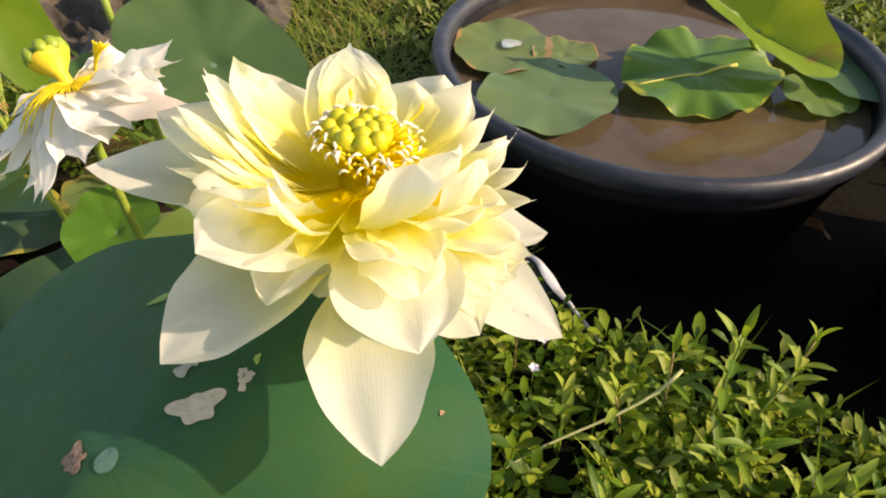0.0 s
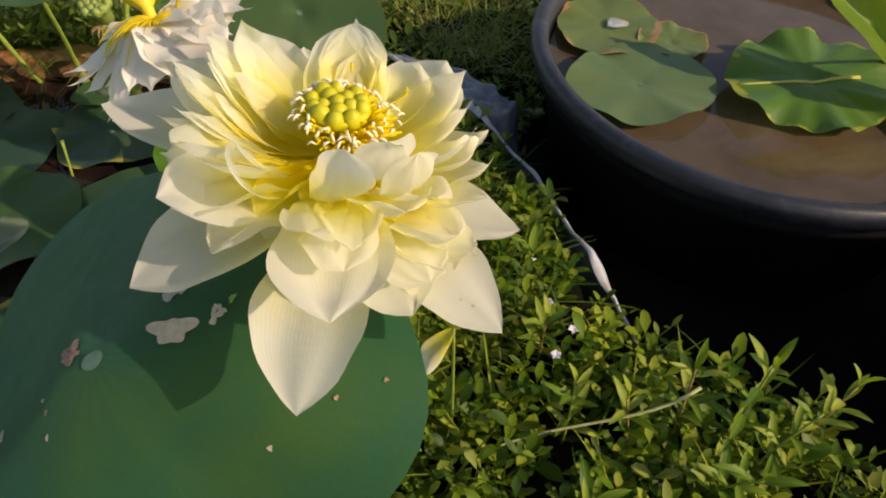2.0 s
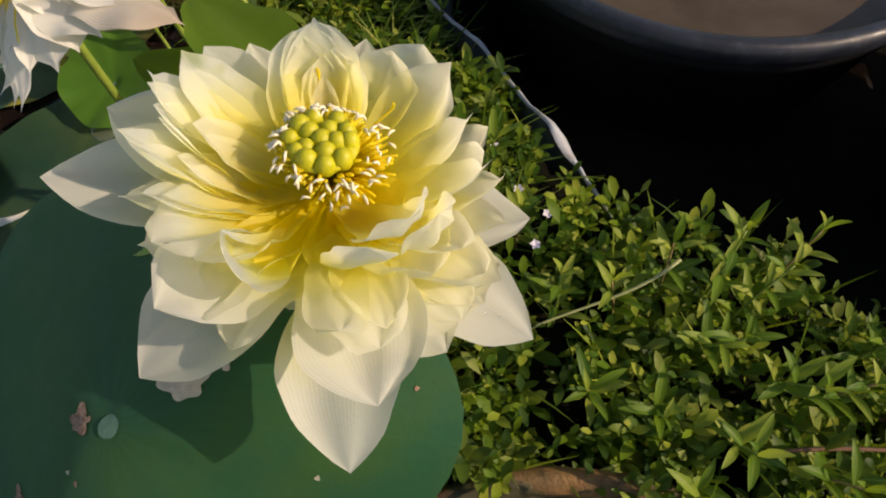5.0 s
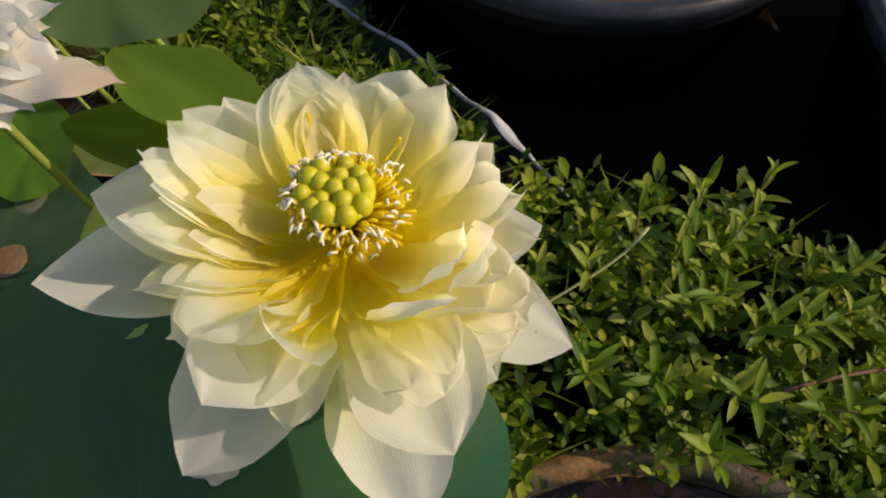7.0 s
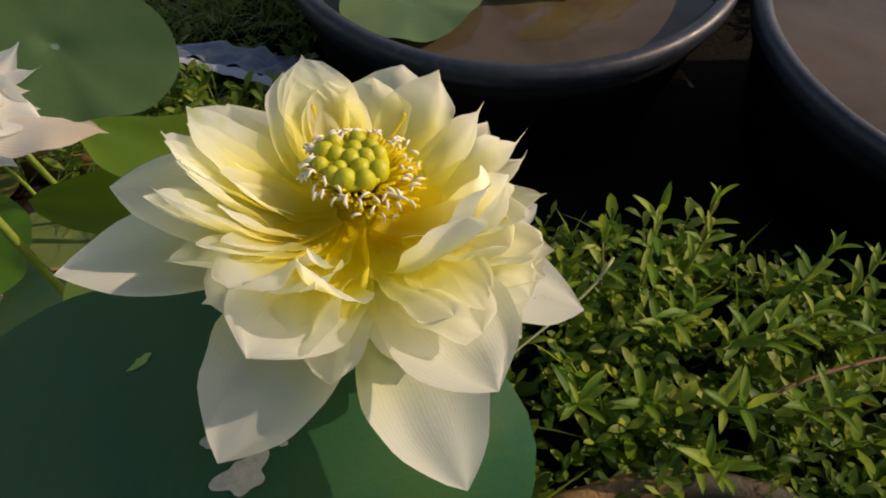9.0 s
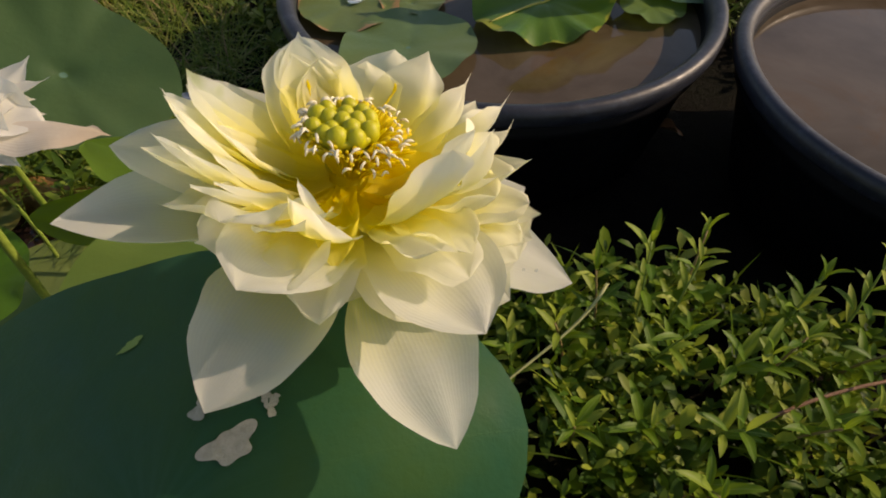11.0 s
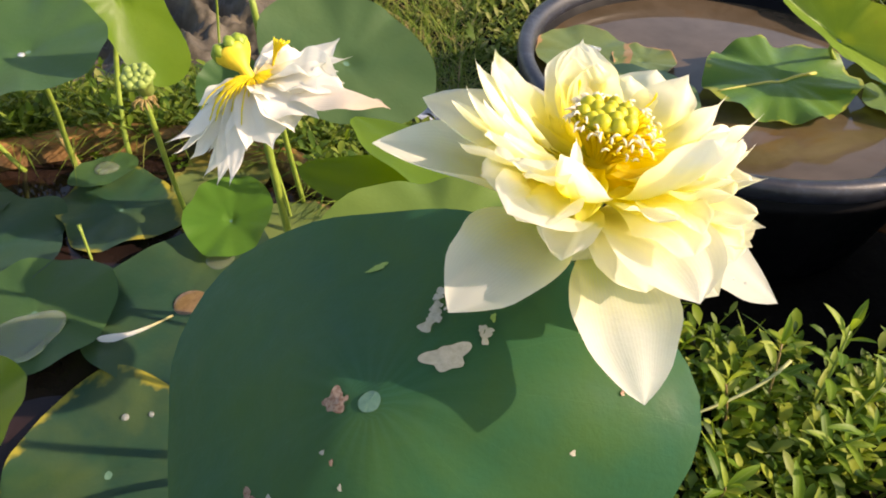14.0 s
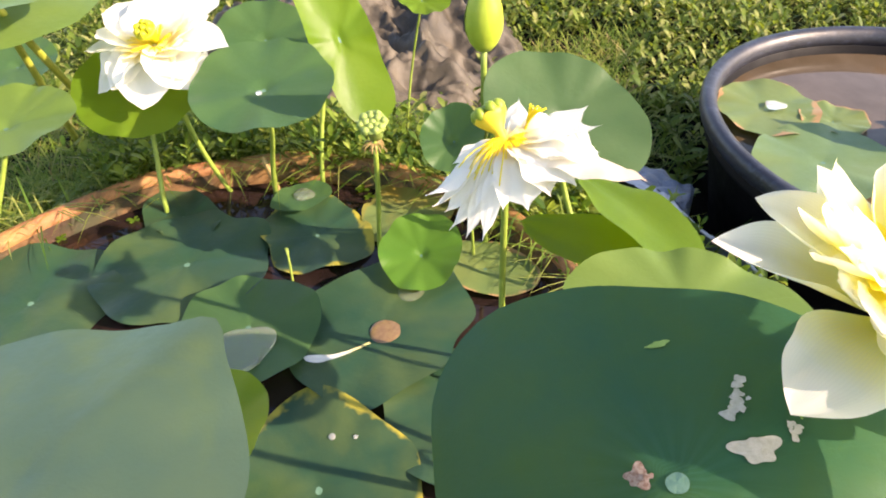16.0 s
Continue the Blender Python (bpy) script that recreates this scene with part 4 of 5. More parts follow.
lotus_leaf((-0.997, 0.716, 0.445), 0.150, 0.125, M_LEAF_PALE, "broad pale green lotus leaf on a thick stalk", normal=(0.06, -0.15, 1), seed=10, stem=(-1.102, 0.877, 0.06), lift=-0.004, stem_r=0.0062, stem_mat=M_STALK, bend=0)
lotus_leaf((-0.875, 0.535, 0.36), 0.085, 0.075, M_LEAF_PALE, "pale grey-green lotus leaf", normal=(0.0, -0.1, 1), seed=11, stem=(-0.960, 0.44, 0.13), bend=0)
lotus_leaf((-0.939, 0.660, 0.470), 0.10, 0.09, M_LEAF_PALE, "pale lotus leaf overlapping another on a thick stalk", normal=(0.0, -0.1, 1), seed=19, stem=(-1.034, 0.921, 0.06), stem_r=0.0062, stem_mat=M_STALK, bend=0)
BLOOM_OUT = [(6, .142, -.010), (29, .136, -.006), (48, .139, .002), (60, .150, .010), (74, .134, -.002), (94, .125, -.008), (120, .126, -.012), (150, .128, -.014), (185, .130, -.016), (225, .130, -.016), (270, .125, -.016), (320, .135, -.014)]
lotus_leaf((-0.520, 0.105, 0.41), 0, 0, M_LEAF_BLOOM, "large lotus leaf with a blue-green sheen and one upturned corner", seed=12, stem=(-0.52, 0.22, 0.13), outline=BLOOM_OUT)
lotus_leaf((-0.723, 0.946, 0.30), 0.085, 0.075, M_LEAF, "dark green lotus leaf in shade", normal=(0.1, -0.5, 1), seed=13, stem=(-0.70, 0.93, 0.06))
lotus_leaf((-0.335, 0.577, 0.37), 0.036, 0.040, M_LEAF, "small round lotus leaf", normal=(0.0, -0.6, 0.8), seed=14, stem=(-0.32, 0.640, 0.12), stem_r=0.002)
lotus_leaf((-0.44, 0.90, 0.40), 0.040, 0.035, M_LEAF_LIME, "small bright green lotus leaf", normal=(0.3, -0.5, 1), seed=15, stem=(-0.48, 0.90, 0.06), stem_r=0.002)
lotus_leaf((-1.19, 0.90, 0.24), 0.075, 0.07, M_LEAF, "dark lotus leaf low in the weeds", normal=(0.1, -0.3, 1), seed=16, stem=(-1.19, 0.92, 0.06))
lotus_leaf((-0.386, 0.601, 0.170), 0.055, 0.060, M_LEAF_YOUNG, "young lotus leaf just above the water", normal=(0.0, -0.35, 1), seed=17, stem=(-0.39, 0.60, 0.12), lift=0.012)
lotus_leaf((-0.510, 0.252, 0.235), 0.066, 0.064, M_LEAF_LIME, "lime-green lotus leaf under a larger one", normal=(-0.2, -0.1, 1), seed=18, stem=(-0.54, 0.20, 0.12))

# floating pads
WATER = 0.140
for i, (x, y, rx, ry, mat, label, dz) in enumerate([
        (-0.711, 0.552, 0.122, 0.116, M_PAD, "floating lotus pad in deep green", 0.008),
        (-0.554, 0.648, 0.076, 0.096, M_PAD_BURNT, "floating pad with a yellow scorched edge", 0.003),
        (-0.885, 0.450, 0.118, 0.108, M_PAD, "floating lotus pad in deep green", 0.004),
        (-0.573, 0.448, 0.092, 0.088, M_LEAF, "floating pad holding a pool of water", 0.018),
        (-0.415, 0.486, 0.104, 0.134, M_PAD, "wide floating pad with a fallen petal on it", 0.010),
        (-0.436, 0.716, 0.070, 0.084, M_PAD_YELLOW, "yellowing floating pad with brown edge", 0.003),
        (-0.601, 0.716, 0.048, 0.036, M_LEAF, "small round floating pad with a dewdrop", 0.014),
        (-0.300, 0.615, 0.052, 0.080, M_PAD_OLD, "floating pad browning at the edge", 0.005),
        (-0.420, 0.262, 0.124, 0.098, M_PAD_BURNT, "floating pad with yellow patches", 0.006),
        (-0.770, 0.655, 0.078, 0.052, M_PAD, "green floating pad half under another", 0.003),
        (-0.300, 0.380, 0.085, 0.090, M_PAD, "floating lotus pad in deep green", 0.003)]):
    lotus_leaf((x, y, WATER + dz), rx, ry, mat, label, seed=40 + i, rough=0.095 if rx > 0.06 else 0.03, ripple=0.005 if rx > 0.06 else 0.0012, lift=0.003, name="floating_pad", category="lotus pad", dimple=0.003, waves=4, spin=37 * i,
               normal=(0.02 * math.sin(i), 0.02 * math.cos(i), 1))


# ---- drops, fallen petal, peg ----
def dome(r, h, squash=1.0, wild=0.05, seed=0, n=28):
    rnd = random.Random(seed)
    ph = rnd.uniform(0, 6.28)
    v, f = [(0, 0, h)], []
    rows = [(0.3, 0.99), (0.6, 0.97), (0.82, 0.88), (0.94, 0.62), (1.0, 0.2), (0.97, 0.0)]
    for s, z in rows:
        for k in range(n):
            a = 2 * math.pi * k / n
            q = r * s * (1 + wild * math.sin(3 * a + ph) + 0.5 * wild * math.sin(2 * a - ph))
            v.append((q * math.cos(a), q * math.sin(a) * squash, h * z))
    for k in range(n):
        k2 = (k + 1) % n
        f.append((0, 1 + k, 1 + k2))
        for i in range(len(rows) - 1):
            f.append((1 + i * n + k, 1 + (i + 1) * n + k, 1 + (i + 1) * n + k2, 1 + i * n + k2))
    f.append(tuple(1 + (len(rows) - 1) * n + k for k in range(n))[::-1])
    return v, f


for i, (x, y, z, r, h, mat, label, sq, wild) in enumerate([
        (-0.562, 0.414, 0.1625, 0.034, 0.0035, M_POOL, "flat pool of cloudy water on a pad", 1.1, 0.12),
        (-0.405, 0.476, 0.1515, 0.021, 0.003, M_PUDDLE_BROWN, "round brown puddle on a pad", 0.95, 0.03),
        (-0.389, 0.545, 0.1515, 0.019, 0.004, M_POOL, "clear dewdrop on a pad", 0.8, 0.06),
        (-0.600, 0.724, 0.156, 0.018, 0.005, M_POOL, "clear dewdrop on a small pad", 0.85, 0.05),
        (-0.600, 0.655, 0.367, 0.004, 0.003, M_DROP, "tiny dewdrop on a leaf", 1.0, 0.03),
        (-0.425, 0.322, 0.150, 0.004, 0.003, M_DROP, "tiny dewdrop on a pad", 1.0, 0.03),
        (-0.400, 0.326, 0.150, 0.003, 0.003, M_DROP, "tiny dewdrop on a pad", 1.0, 0.03)]):
    v, f = dome(r, h, sq, wild, i)
    solid("water_drop", mesh("water_drop", v, f, mat), label, "water drop", "drops on the leaves", at=(x, y, z))
rs = random.Random(51)
for i, (x, y, z) in enumerate([(0.030, 0.186, 0.5055), (0.034, 0.190, 0.5050), (0.036, 0.185, 0.5040), (0.033, 0.193, 0.5050)]):
    v, f = dome(0.0011 + 0.0002 * (i % 2), 0.0009, 1.0, 0.03, 70 + i, 14)
    solid("water_drop", mesh("water_drop", v, f, M_DROP), "tiny water bead on a petal", "water drop", "drops on the leaves", at=(x, y, z))
v, f, uv = petal_arrays((-0.419, 0.455, 0.153), (-0.492, 0.418, 0.154), 0.011, 8, -6, 0.3, 0.2, 0.72, seed=9, foot=0.5)
v = [(x + 0.25 * (x + 0.419) * (x + 0.492) / 0.073 * 0.6, y + 11.0 * (x + 0.419) * (x + 0.492), z) for x, y, z in v]
solid("fallen_petal", mesh("fallen_petal", v, f, M_PETAL_OLD, uv), "narrow white fallen petal lying on a pad", "petal")
v, f, uv = tube(bez((-0.557, 0.552, 0.13), (-0.558, 0.556, 0.15), (-0.562, 0.565, 0.17), (-0.565, 0.571, 0.185), 6), [0.0018] * 5 + [0.003], 7)
solid("leaf_shoot", mesh("leaf_shoot", v, f, M_STEM, uv), "thin green shoot with a pale tip rising between pads", "shoot")

rs = random.Random(63)
for i, (x, y) in enumerate([(-0.665, 0.765), (-0.640, 0.775), (-0.520, 0.772), (-0.505, 0.755), (-0.820, 0.690), (-0.845, 0.640), (-0.455, 0.755), (-0.930, 0.580)]):
    t = thing("duckweed_sprig", (x, y, WATER + 0.001), "tiny yellow-green sprig of water weed afloat", "water weed", "sprigs on the water")
    for k in range(4):
        a = 1.57 * k + rs.uniform(-0.4, 0.4)
        L = rs.uniform(0.008, 0.014)
        petal(t, (x, y, WATER + 0.001), (x, y, WATER + 0.0015), (x + L * math.cos(a), y + L * math.sin(a), WATER + 0.003), L * 0.7, 12, 2, mat=M_LEAF_LIME, seed=700 + 4 * i + k, nu=6, nv=4, foot=0.2, name="leaflet")
v, f, uv = tube(bez((-0.648, 0.740, 0.125), (-0.650, 0.742, 0.15), (-0.660, 0.748, 0.175), (-0.672, 0.755, 0.198), 7), [0.005, 0.005, 0.0048, 0.0045, 0.0042, 0.004, 0.0032], 8)
solid("broken_stalk", mesh("broken_stalk", v, f, M_STEM_DRY, uv), "short dry broken lotus stalk standing in the water", "stalk")

# ---- the wilting lotus ----
W0 = (-0.263, 0.427, 0.468)
wilt = thing("wilting_lotus", W0, "wilting white lotus with drooping petals and a bare yellow seed pod", "flower")
for i, (tip, w, e0, e1, mat) in enumerate([
        ((-0.325, 0.380, 0.442), 0.015, 20, 0, M_PETAL_OLD), ((-0.318, 0.374, 0.436), 0.016, 10, 8, M_PETAL_OLD), ((-0.308, 0.376, 0.430), 0.017, 5, -5, M_PETAL_OLD),
        ((-0.305, 0.378, 0.408), 0.016, -5, -30, M_PETAL_OLD), ((-0.288, 0.366, 0.412), 0.015, 0, -35, M_PETAL_OLD), ((-0.272, 0.352, 0.424), 0.017, 10, -20, M_PETAL_OLD),
        ((-0.296, 0.386, 0.430), 0.014, 20, -25, M_PETAL_OLD), ((-0.282, 0.374, 0.438), 0.015, 24, -20, M_PETAL_OLD), ((-0.258, 0.366, 0.446), 0.020, 22, -25, M_PETAL_OLD),
        ((-0.238, 0.366, 0.448), 0.030, 20, -35, M_PETAL_OLD), ((-0.222, 0.374, 0.458), 0.032, 20, -25, M_PETAL_OLD), ((-0.203, 0.376, 0.469), 0.034, 22, -18, M_PETAL_OLD),
        ((-0.151, 0.382, 0.475), 0.032, 14, -16, M_PETAL_BROWN), ((-0.188, 0.412, 0.478), 0.038, 18, 0, M_PETAL_OLD), ((-0.186, 0.449, 0.482), 0.030, 14, 18, M_PETAL_OLD),
        ((-0.199, 0.472, 0.486), 0.028, 14, 34, M_PETAL_OLD), ((-0.196, 0.434, 0.476), 0.040, 20, -4, M_PETAL_OLD), ((-0.215, 0.455, 0.474), 0.034, 20, 10, M_PETAL_OLD),
        ((-0.260, 0.497, 0.474), 0.022, 14, 40, M_PETAL_OLD), ((-0.246, 0.484, 0.470), 0.024, 10, 30, M_PETAL_OLD), ((-0.306, 0.410, 0.456), 0.016, 24, -20, M_PETAL_OLD),
        ((-0.312, 0.398, 0.448), 0.015, 18, -15, M_PETAL_OLD), ((-0.226, 0.396, 0.466), 0.034, 24, -30, M_PETAL_OLD), ((-0.180, 0.394, 0.480), 0.032, 18, 0, M_PETAL_OLD)]):
    d = np.array(tip) - np.array(W0)
    d /= np.linalg.norm(d)
    petal(wilt, W0, np.array(W0) + d * 0.004 + np.array([0, 0, 0.0015 * (i % 3)]), tip, w * (1.3 if w > 0.029 else 1.0), e0, e1, mat=mat, cup=(-0.45, 0.4, 0.15)[i % 3], ruffle=0.30 if w > 0.026 else 0.35,
          seed=200 + i, foot=0.35, point=0.70 + 0.25 * (i % 2), peak=0.62, twist=22 * math.sin(3 * i), nu=22, nv=12, mucro=0.06)
carpel_pod(wilt, Vector((-0.280, 0.443, 0.486)) - Vector(W0), 0.0150, 0.0045, 0.026, (-0.55, 0.50, 0.60), M_POD_YELLOW, M_SEED_DARK, [(1, 0), (4, 0.0062), (9, 0.0122)], 0.0050, 0.0030)
rs = random.Random(21)
for k in range(52):
    a = rs.uniform(-3.0, 0.7)
    L = rs.uniform(0.022, 0.046)
    pts = bez((0, 0, 0.004), (0.01 * math.cos(a), 0.01 * math.sin(a), 0.012), (L * 0.8 * math.cos(a), L * 0.8 * math.sin(a), 0.006), (L * math.cos(a), L * math.sin(a), -0.006 - rs.uniform(0, 0.008)), 6)
    v, f, uv = tube(pts, 0.00055, 5)
    part("stamen", mesh("stamen", v, f, M_FILAMENT, uv), wilt)
for k in range(7):
    pts = bez((0.012, 0.012, 0.0), (0.014, 0.016, 0.012), (0.016, 0.02, 0.02), (0.016 + 0.0022 * k, 0.022 - 0.001 * k, 0.028 - 0.001 * (k % 3)), 6)
    v, f, uv = tube(pts, 0.0009, 5)
    part("stamen", mesh("stamen", v, f, M_FILAMENT, uv), wilt)
v, f, uv = tube(bez((0, 0, 0), (0.002, 0.0, -0.08), (0.0, 0.01, -0.2), (0.008, 0.02, -0.335), 14), 0.0035, 8)
part("stem", mesh("stem", v, f, M_STEM, uv), wilt)

# ---- the open white lotus further back ----
B0 = (-0.761, 0.708, 0.395)
back = thing("lotus_flower", B0, "open white lotus with a small green seed pod", "flower")
for i in range(17):
    k = 0 if i < 8 else (1 if i < 13 else 2)
    n = (8, 5, 4)[k]
    a = 2 * math.pi * (i - (0, 8, 13)[k]) / n + (0.1, 0.55, 0.9)[k]
    rr = (0.100, 0.082, 0.058)[k] * (1 + 0.08 * math.sin(7 * i))
    # the cup leans towards the walk
    tip = (B0[0] + rr * math.cos(a), B0[1] + 0.88 * rr * math.sin(a), B0[2] + (-0.002, 0.012, 0.020)[k] + rr * 0.50 * math.sin(a))
    petal(back, B0, (B0[0] + 0.008 * math.cos(a), B0[1] + 0.008 * math.sin(a), B0[2] + 0.003 * k), tip, (0.080, 0.072, 0.052)[k], 10 + 26 * math.sin(a), (-8, 12, 30)[k] + 28 * math.sin(a), mat=M_PETAL_WHITE, cup=0.28, seed=300 + i, ruffle=0.10, point=0.62, foot=0.5, peak=0.54, mucro=0.03)
carpel_pod(back, Vector((0, -0.014, 0.030)), 0.0150, 0.007, 0.026, (0.0, -0.75, 1), M_POD, M_SEED, [(1, 0), (6, 0.0090)], 0.0050, 0.0020)
for k in range(36):
    a = 2 * math.pi * k / 36
    part("stamen", fil[k % 5][0], back, "", Matrix.Translation((0.005 * math.cos(a), 0.005 * math.sin(a) - 0.004, 0.004)) @ Matrix.Rotation(0.60, 4, "X") @ Matrix.Rotation(a, 4, "Z") @ Matrix.Rotation(0.5, 4, "Y"))
v, f, uv = tube(bez((0, 0, 0), (0, 0, -0.08), (0.0, 0.02, -0.18), (0.035, 0.03, -0.27), 12), 0.0038, 8)
part("stem", mesh("stem", v, f, M_STEM, uv), back)

# ---- bud, green pod ----
BUD = (-0.308, 0.606, 0.467)
bud = thing("lotus_bud", BUD, "closed green lotus bud on an upright stalk", "flower bud")
EGG = [(0.003, 0.0), (0.009, 0.002), (0.0150, 0.010), (0.0185, 0.022), (0.0190, 0.032), (0.0172, 0.046), (0.0135, 0.058), (0.0085, 0.069), (0.0040, 0.076), (0.0004, 0.080)]
v, f = lathe(EGG, 28)
part("bud_core", mesh("bud_core", v, f, M_BUD), bud)
for i in range(5):                                  # wrapped scales, each a strip of the egg
    v, f = [], []
    rise = 0.0006 + 0.0004 * (i % 3)
    for j in range(19):
        u = j / 18
        z = 0.001 + (0.080 if i % 2 else 0.074) * u
        r = np.interp(z, [q[1] for q in EGG], [q[0] for q in EGG]) + rise * math.sin(math.pi * u)
        half = 0.85 * (math.sin(math.pi * min(1, u ** 0.7)) ** 0.7 if u < 1 else 0) + 0.02
        for k in range(9):
            a = 2 * math.pi * i / 5 + half * (k / 4 - 1)
            v.append((r * math.cos(a), r * math.sin(a), z))
    for j in range(18):
        for k in range(8):
            f.append((j * 9 + k, j * 9 + k + 1, (j + 1) * 9 + k + 1, (j + 1) * 9 + k))
    part("bud_scale", mesh("bud_scale", v, f, M_BUD), bud)
v, f, uv = tube(bez((0, 0, 0.004), (0.002, 0.004, -0.1), (0.0, 0.03, -0.2), (0.0, 0.070, -0.34), 12), 0.0034, 8)
part("stem", mesh("stem", v, f, M_STEM, uv), bud)
GP = (-0.420, 0.553, 0.375)
gp = thing("lotus_seed_pod", GP, "small green lotus seed pod with withered stamens below", "seed pod")
carpel_pod(gp, (0, 0, 0.027), 0.0158, 0.008, 0.028, (0.05, -0.45, 1), M_POD_GREY, M_POD_GREY, [(1, 0), (5, 0.0070), (8, 0.0122)], 0.0050, -0.0016)
rs = random.Random(31)
for k in range(16):
    a = 2 * math.pi * k / 16
    L = rs.uniform(0.008, 0.016)
    v, f, uv = tube(bez((0, 0, 0), (L * 0.5 * math.cos(a), L * 0.5 * math.sin(a), 0.003), (L * math.cos(a), L * math.sin(a), 0), (L * math.cos(a), L * math.sin(a), -0.006), 5), 0.0009, 4)
    part("withered_stamen", mesh("withered_stamen", v, f, M_STEM_DRY, uv), gp)
v, f, uv = tube(bez((0, 0, 0.002), (0.0, 0.0, -0.08), (-0.02, 0.04, -0.15), (-0.034, 0.076, -0.235), 12), 0.0030, 8)
part("stem", mesh("stem", v, f, M_STEM, uv), gp)
# yellowish bud leaf by the weeds
v, f, uv = petal_arrays((0.012, 0.283, 0.345), (-0.003, 0.262, 0.312), 0.020, -30, -75, 0.6, 0.05, 0.5, seed=5)
yl = thing("hanging_petal", (0.012, 0.283, 0.345), "pale yellow-green petal hanging beside the big leaf", "petal")
part("petal", mesh("petal", [np.array(p) - np.array((0.012, 0.283, 0.345)) for p in v], f, M_PETAL_GREEN, uv), yl)
v, f, uv = tube(bez((0, 0, 0), (0, 0.01, -0.05), (0.0, 0.02, -0.15), (0.0, 0.03, -0.24), 8), 0.0015, 6)
part("stem", mesh("stem", v, f, M_STEM, uv), yl)


# ---- tubs ----
def black_tub(at, r, h, label):
    t = thing("black_tub", at, label, "water tub", "black water tubs")
    wall = [(0.02, 0.0), (r * 0.80, 0.0), (r * 0.83, 0.012), (r * 0.945, h - 0.062), (r * 0.955, h - 0.060), (r * 0.972, h - 0.055), (r * 0.976, h - 0.047), (r * 0.966, h - 0.043),
            (r * 0.970, h - 0.030), (r * 0.950, h - 0.026), (r * 0.932, h - 0.030), (r * 0.915, h - 0.08), (r * 0.79, 0.012), (0.02, 0.010)]
    v, f = lathe(wall, 128)
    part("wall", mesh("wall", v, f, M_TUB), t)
    lip = [(r * 0.972, h - 0.034), (r * 0.994, h - 0.031), (r * 1.012, h - 0.024), (r * 1.016, h - 0.012), (r * 1.008, h - 0.003), (r * 0.99, h), (r * 0.965, h - 0.001), (r * 0.945, h - 0.006),
           (r * 0.935, h - 0.018), (r * 0.935, h - 0.032)]
    v, f = lathe(lip, 128, True)
    part("rim", mesh("rim", v, f, M_RIM), t, "dusty rolled rim, tinted with the blue of the sky")
    return t


TUB1, TUB2 = (0.345, 0.951), (0.885, 0.506)
black_tub((*TUB1, 0.0), 0.343, 0.245, "round black plastic tub of muddy water with lotus pads")
black_tub((*TUB2, 0.0), 0.336, 0.245, "round black plastic tub filled with muddy water")


def disc(name, at, r, mat, label, category, sides=96):
    v, f = lathe([(r, 0.0), (r * 0.66, 0.0), (r * 0.33, 0.0), (0.001, 0.0)], sides)
    return solid(name, mesh(name, v, [tuple(reversed(q)) for q in f], mat), label, category, kind="structure", at=at)


disc("water", (*TUB1, 0.200), 0.322, M_WATER_MUD, "still brown muddy water in a black tub", "water")
disc("water", (*TUB2, 0.205), 0.316, M_WATER_MUD, "still brown muddy water in a black tub", "water")
for i, (x, y, rx, ry, mat, label, dz, n, sp) in enumerate([
        (0.112, 1.010, 0.084, 0.092, M_PAD_OLD, "browning pad floating in a black tub", 0.006, (0, 0, 1), 0),
        (0.166, 0.858, 0.106, 0.098, M_PAD_DULL, "dull green pad floating in a black tub", 0.008, (0, 0, 1), 40),
        (0.212, 0.992, 0.052, 0.055, M_PAD_OLD, "old brown-green pad floating in a black tub", 0.003, (0, 0, 1), 80),
        (0.570, 0.860, 0.056, 0.052, M_LEAF_PALE, "pale pad in a black tub", 0.010, (0.05, -0.1, 1), 10),
        (0.640, 0.930, 0.085, 0.115, M_LEAF, "dark green pad in a black tub", 0.014, (0.0, 0.05, 1), 20)]):
    lotus_leaf((x, y, 0.200 + dz), rx, ry, mat, label, normal=n, spin=sp, seed=60 + i, rough=0.05, ripple=0.003, lift=0.004, name="floating_pad", category="lotus pad", dimple=0.003)
wavy, wb, wm = lotus_leaf((0.400, 0.905, 0.222), 0.128, 0.104, M_LEAF_TUB, "wavy-edged green leaf with a yellow midrib", normal=(0.02, -0.10, 1), spin=20, seed=70, rough=0.06, ripple=0.010, lift=0.0, name="lotus_leaf", waves=6)
v, f, uv = tube([wb.at(x, -0.004, 0.0004) for x in np.linspace(-0.115, 0.066, 14)], np.linspace(0.0014, 0.0030, 14), 6)
part("midrib", mesh("midrib", v, f, M_MIDRIB, uv), wavy, "yellow midrib", wm)
lotus_leaf((0.478, 0.925, 0.280), 0.130, 0.050, M_LEAF_BURNT, "rolled lime-green leaf with brown blotches", normal=(0.15, -0.75, 0.7), spin=-28, seed=71, rough=0.06, lift=0.02, fold=0.55, stem=(0.53, 0.97, 0.19))
lotus_leaf((0.790, 1.150, 0.30), 0.11, 0.10, M_LEAF_PALE, "pale green leaf over a black tub's far edge", normal=(-0.05, -0.3, 1), seed=72, stem=(0.60, 1.02, 0.19))
v, f = dome(0.018, 0.004, 0.7, 0.12, 3)
solid("water_drop", mesh("water_drop", v, f, M_DROP), "clear puddle shining on a floating pad", "water drop", "drops on the leaves", at=(0.125, 1.015, 0.2125))


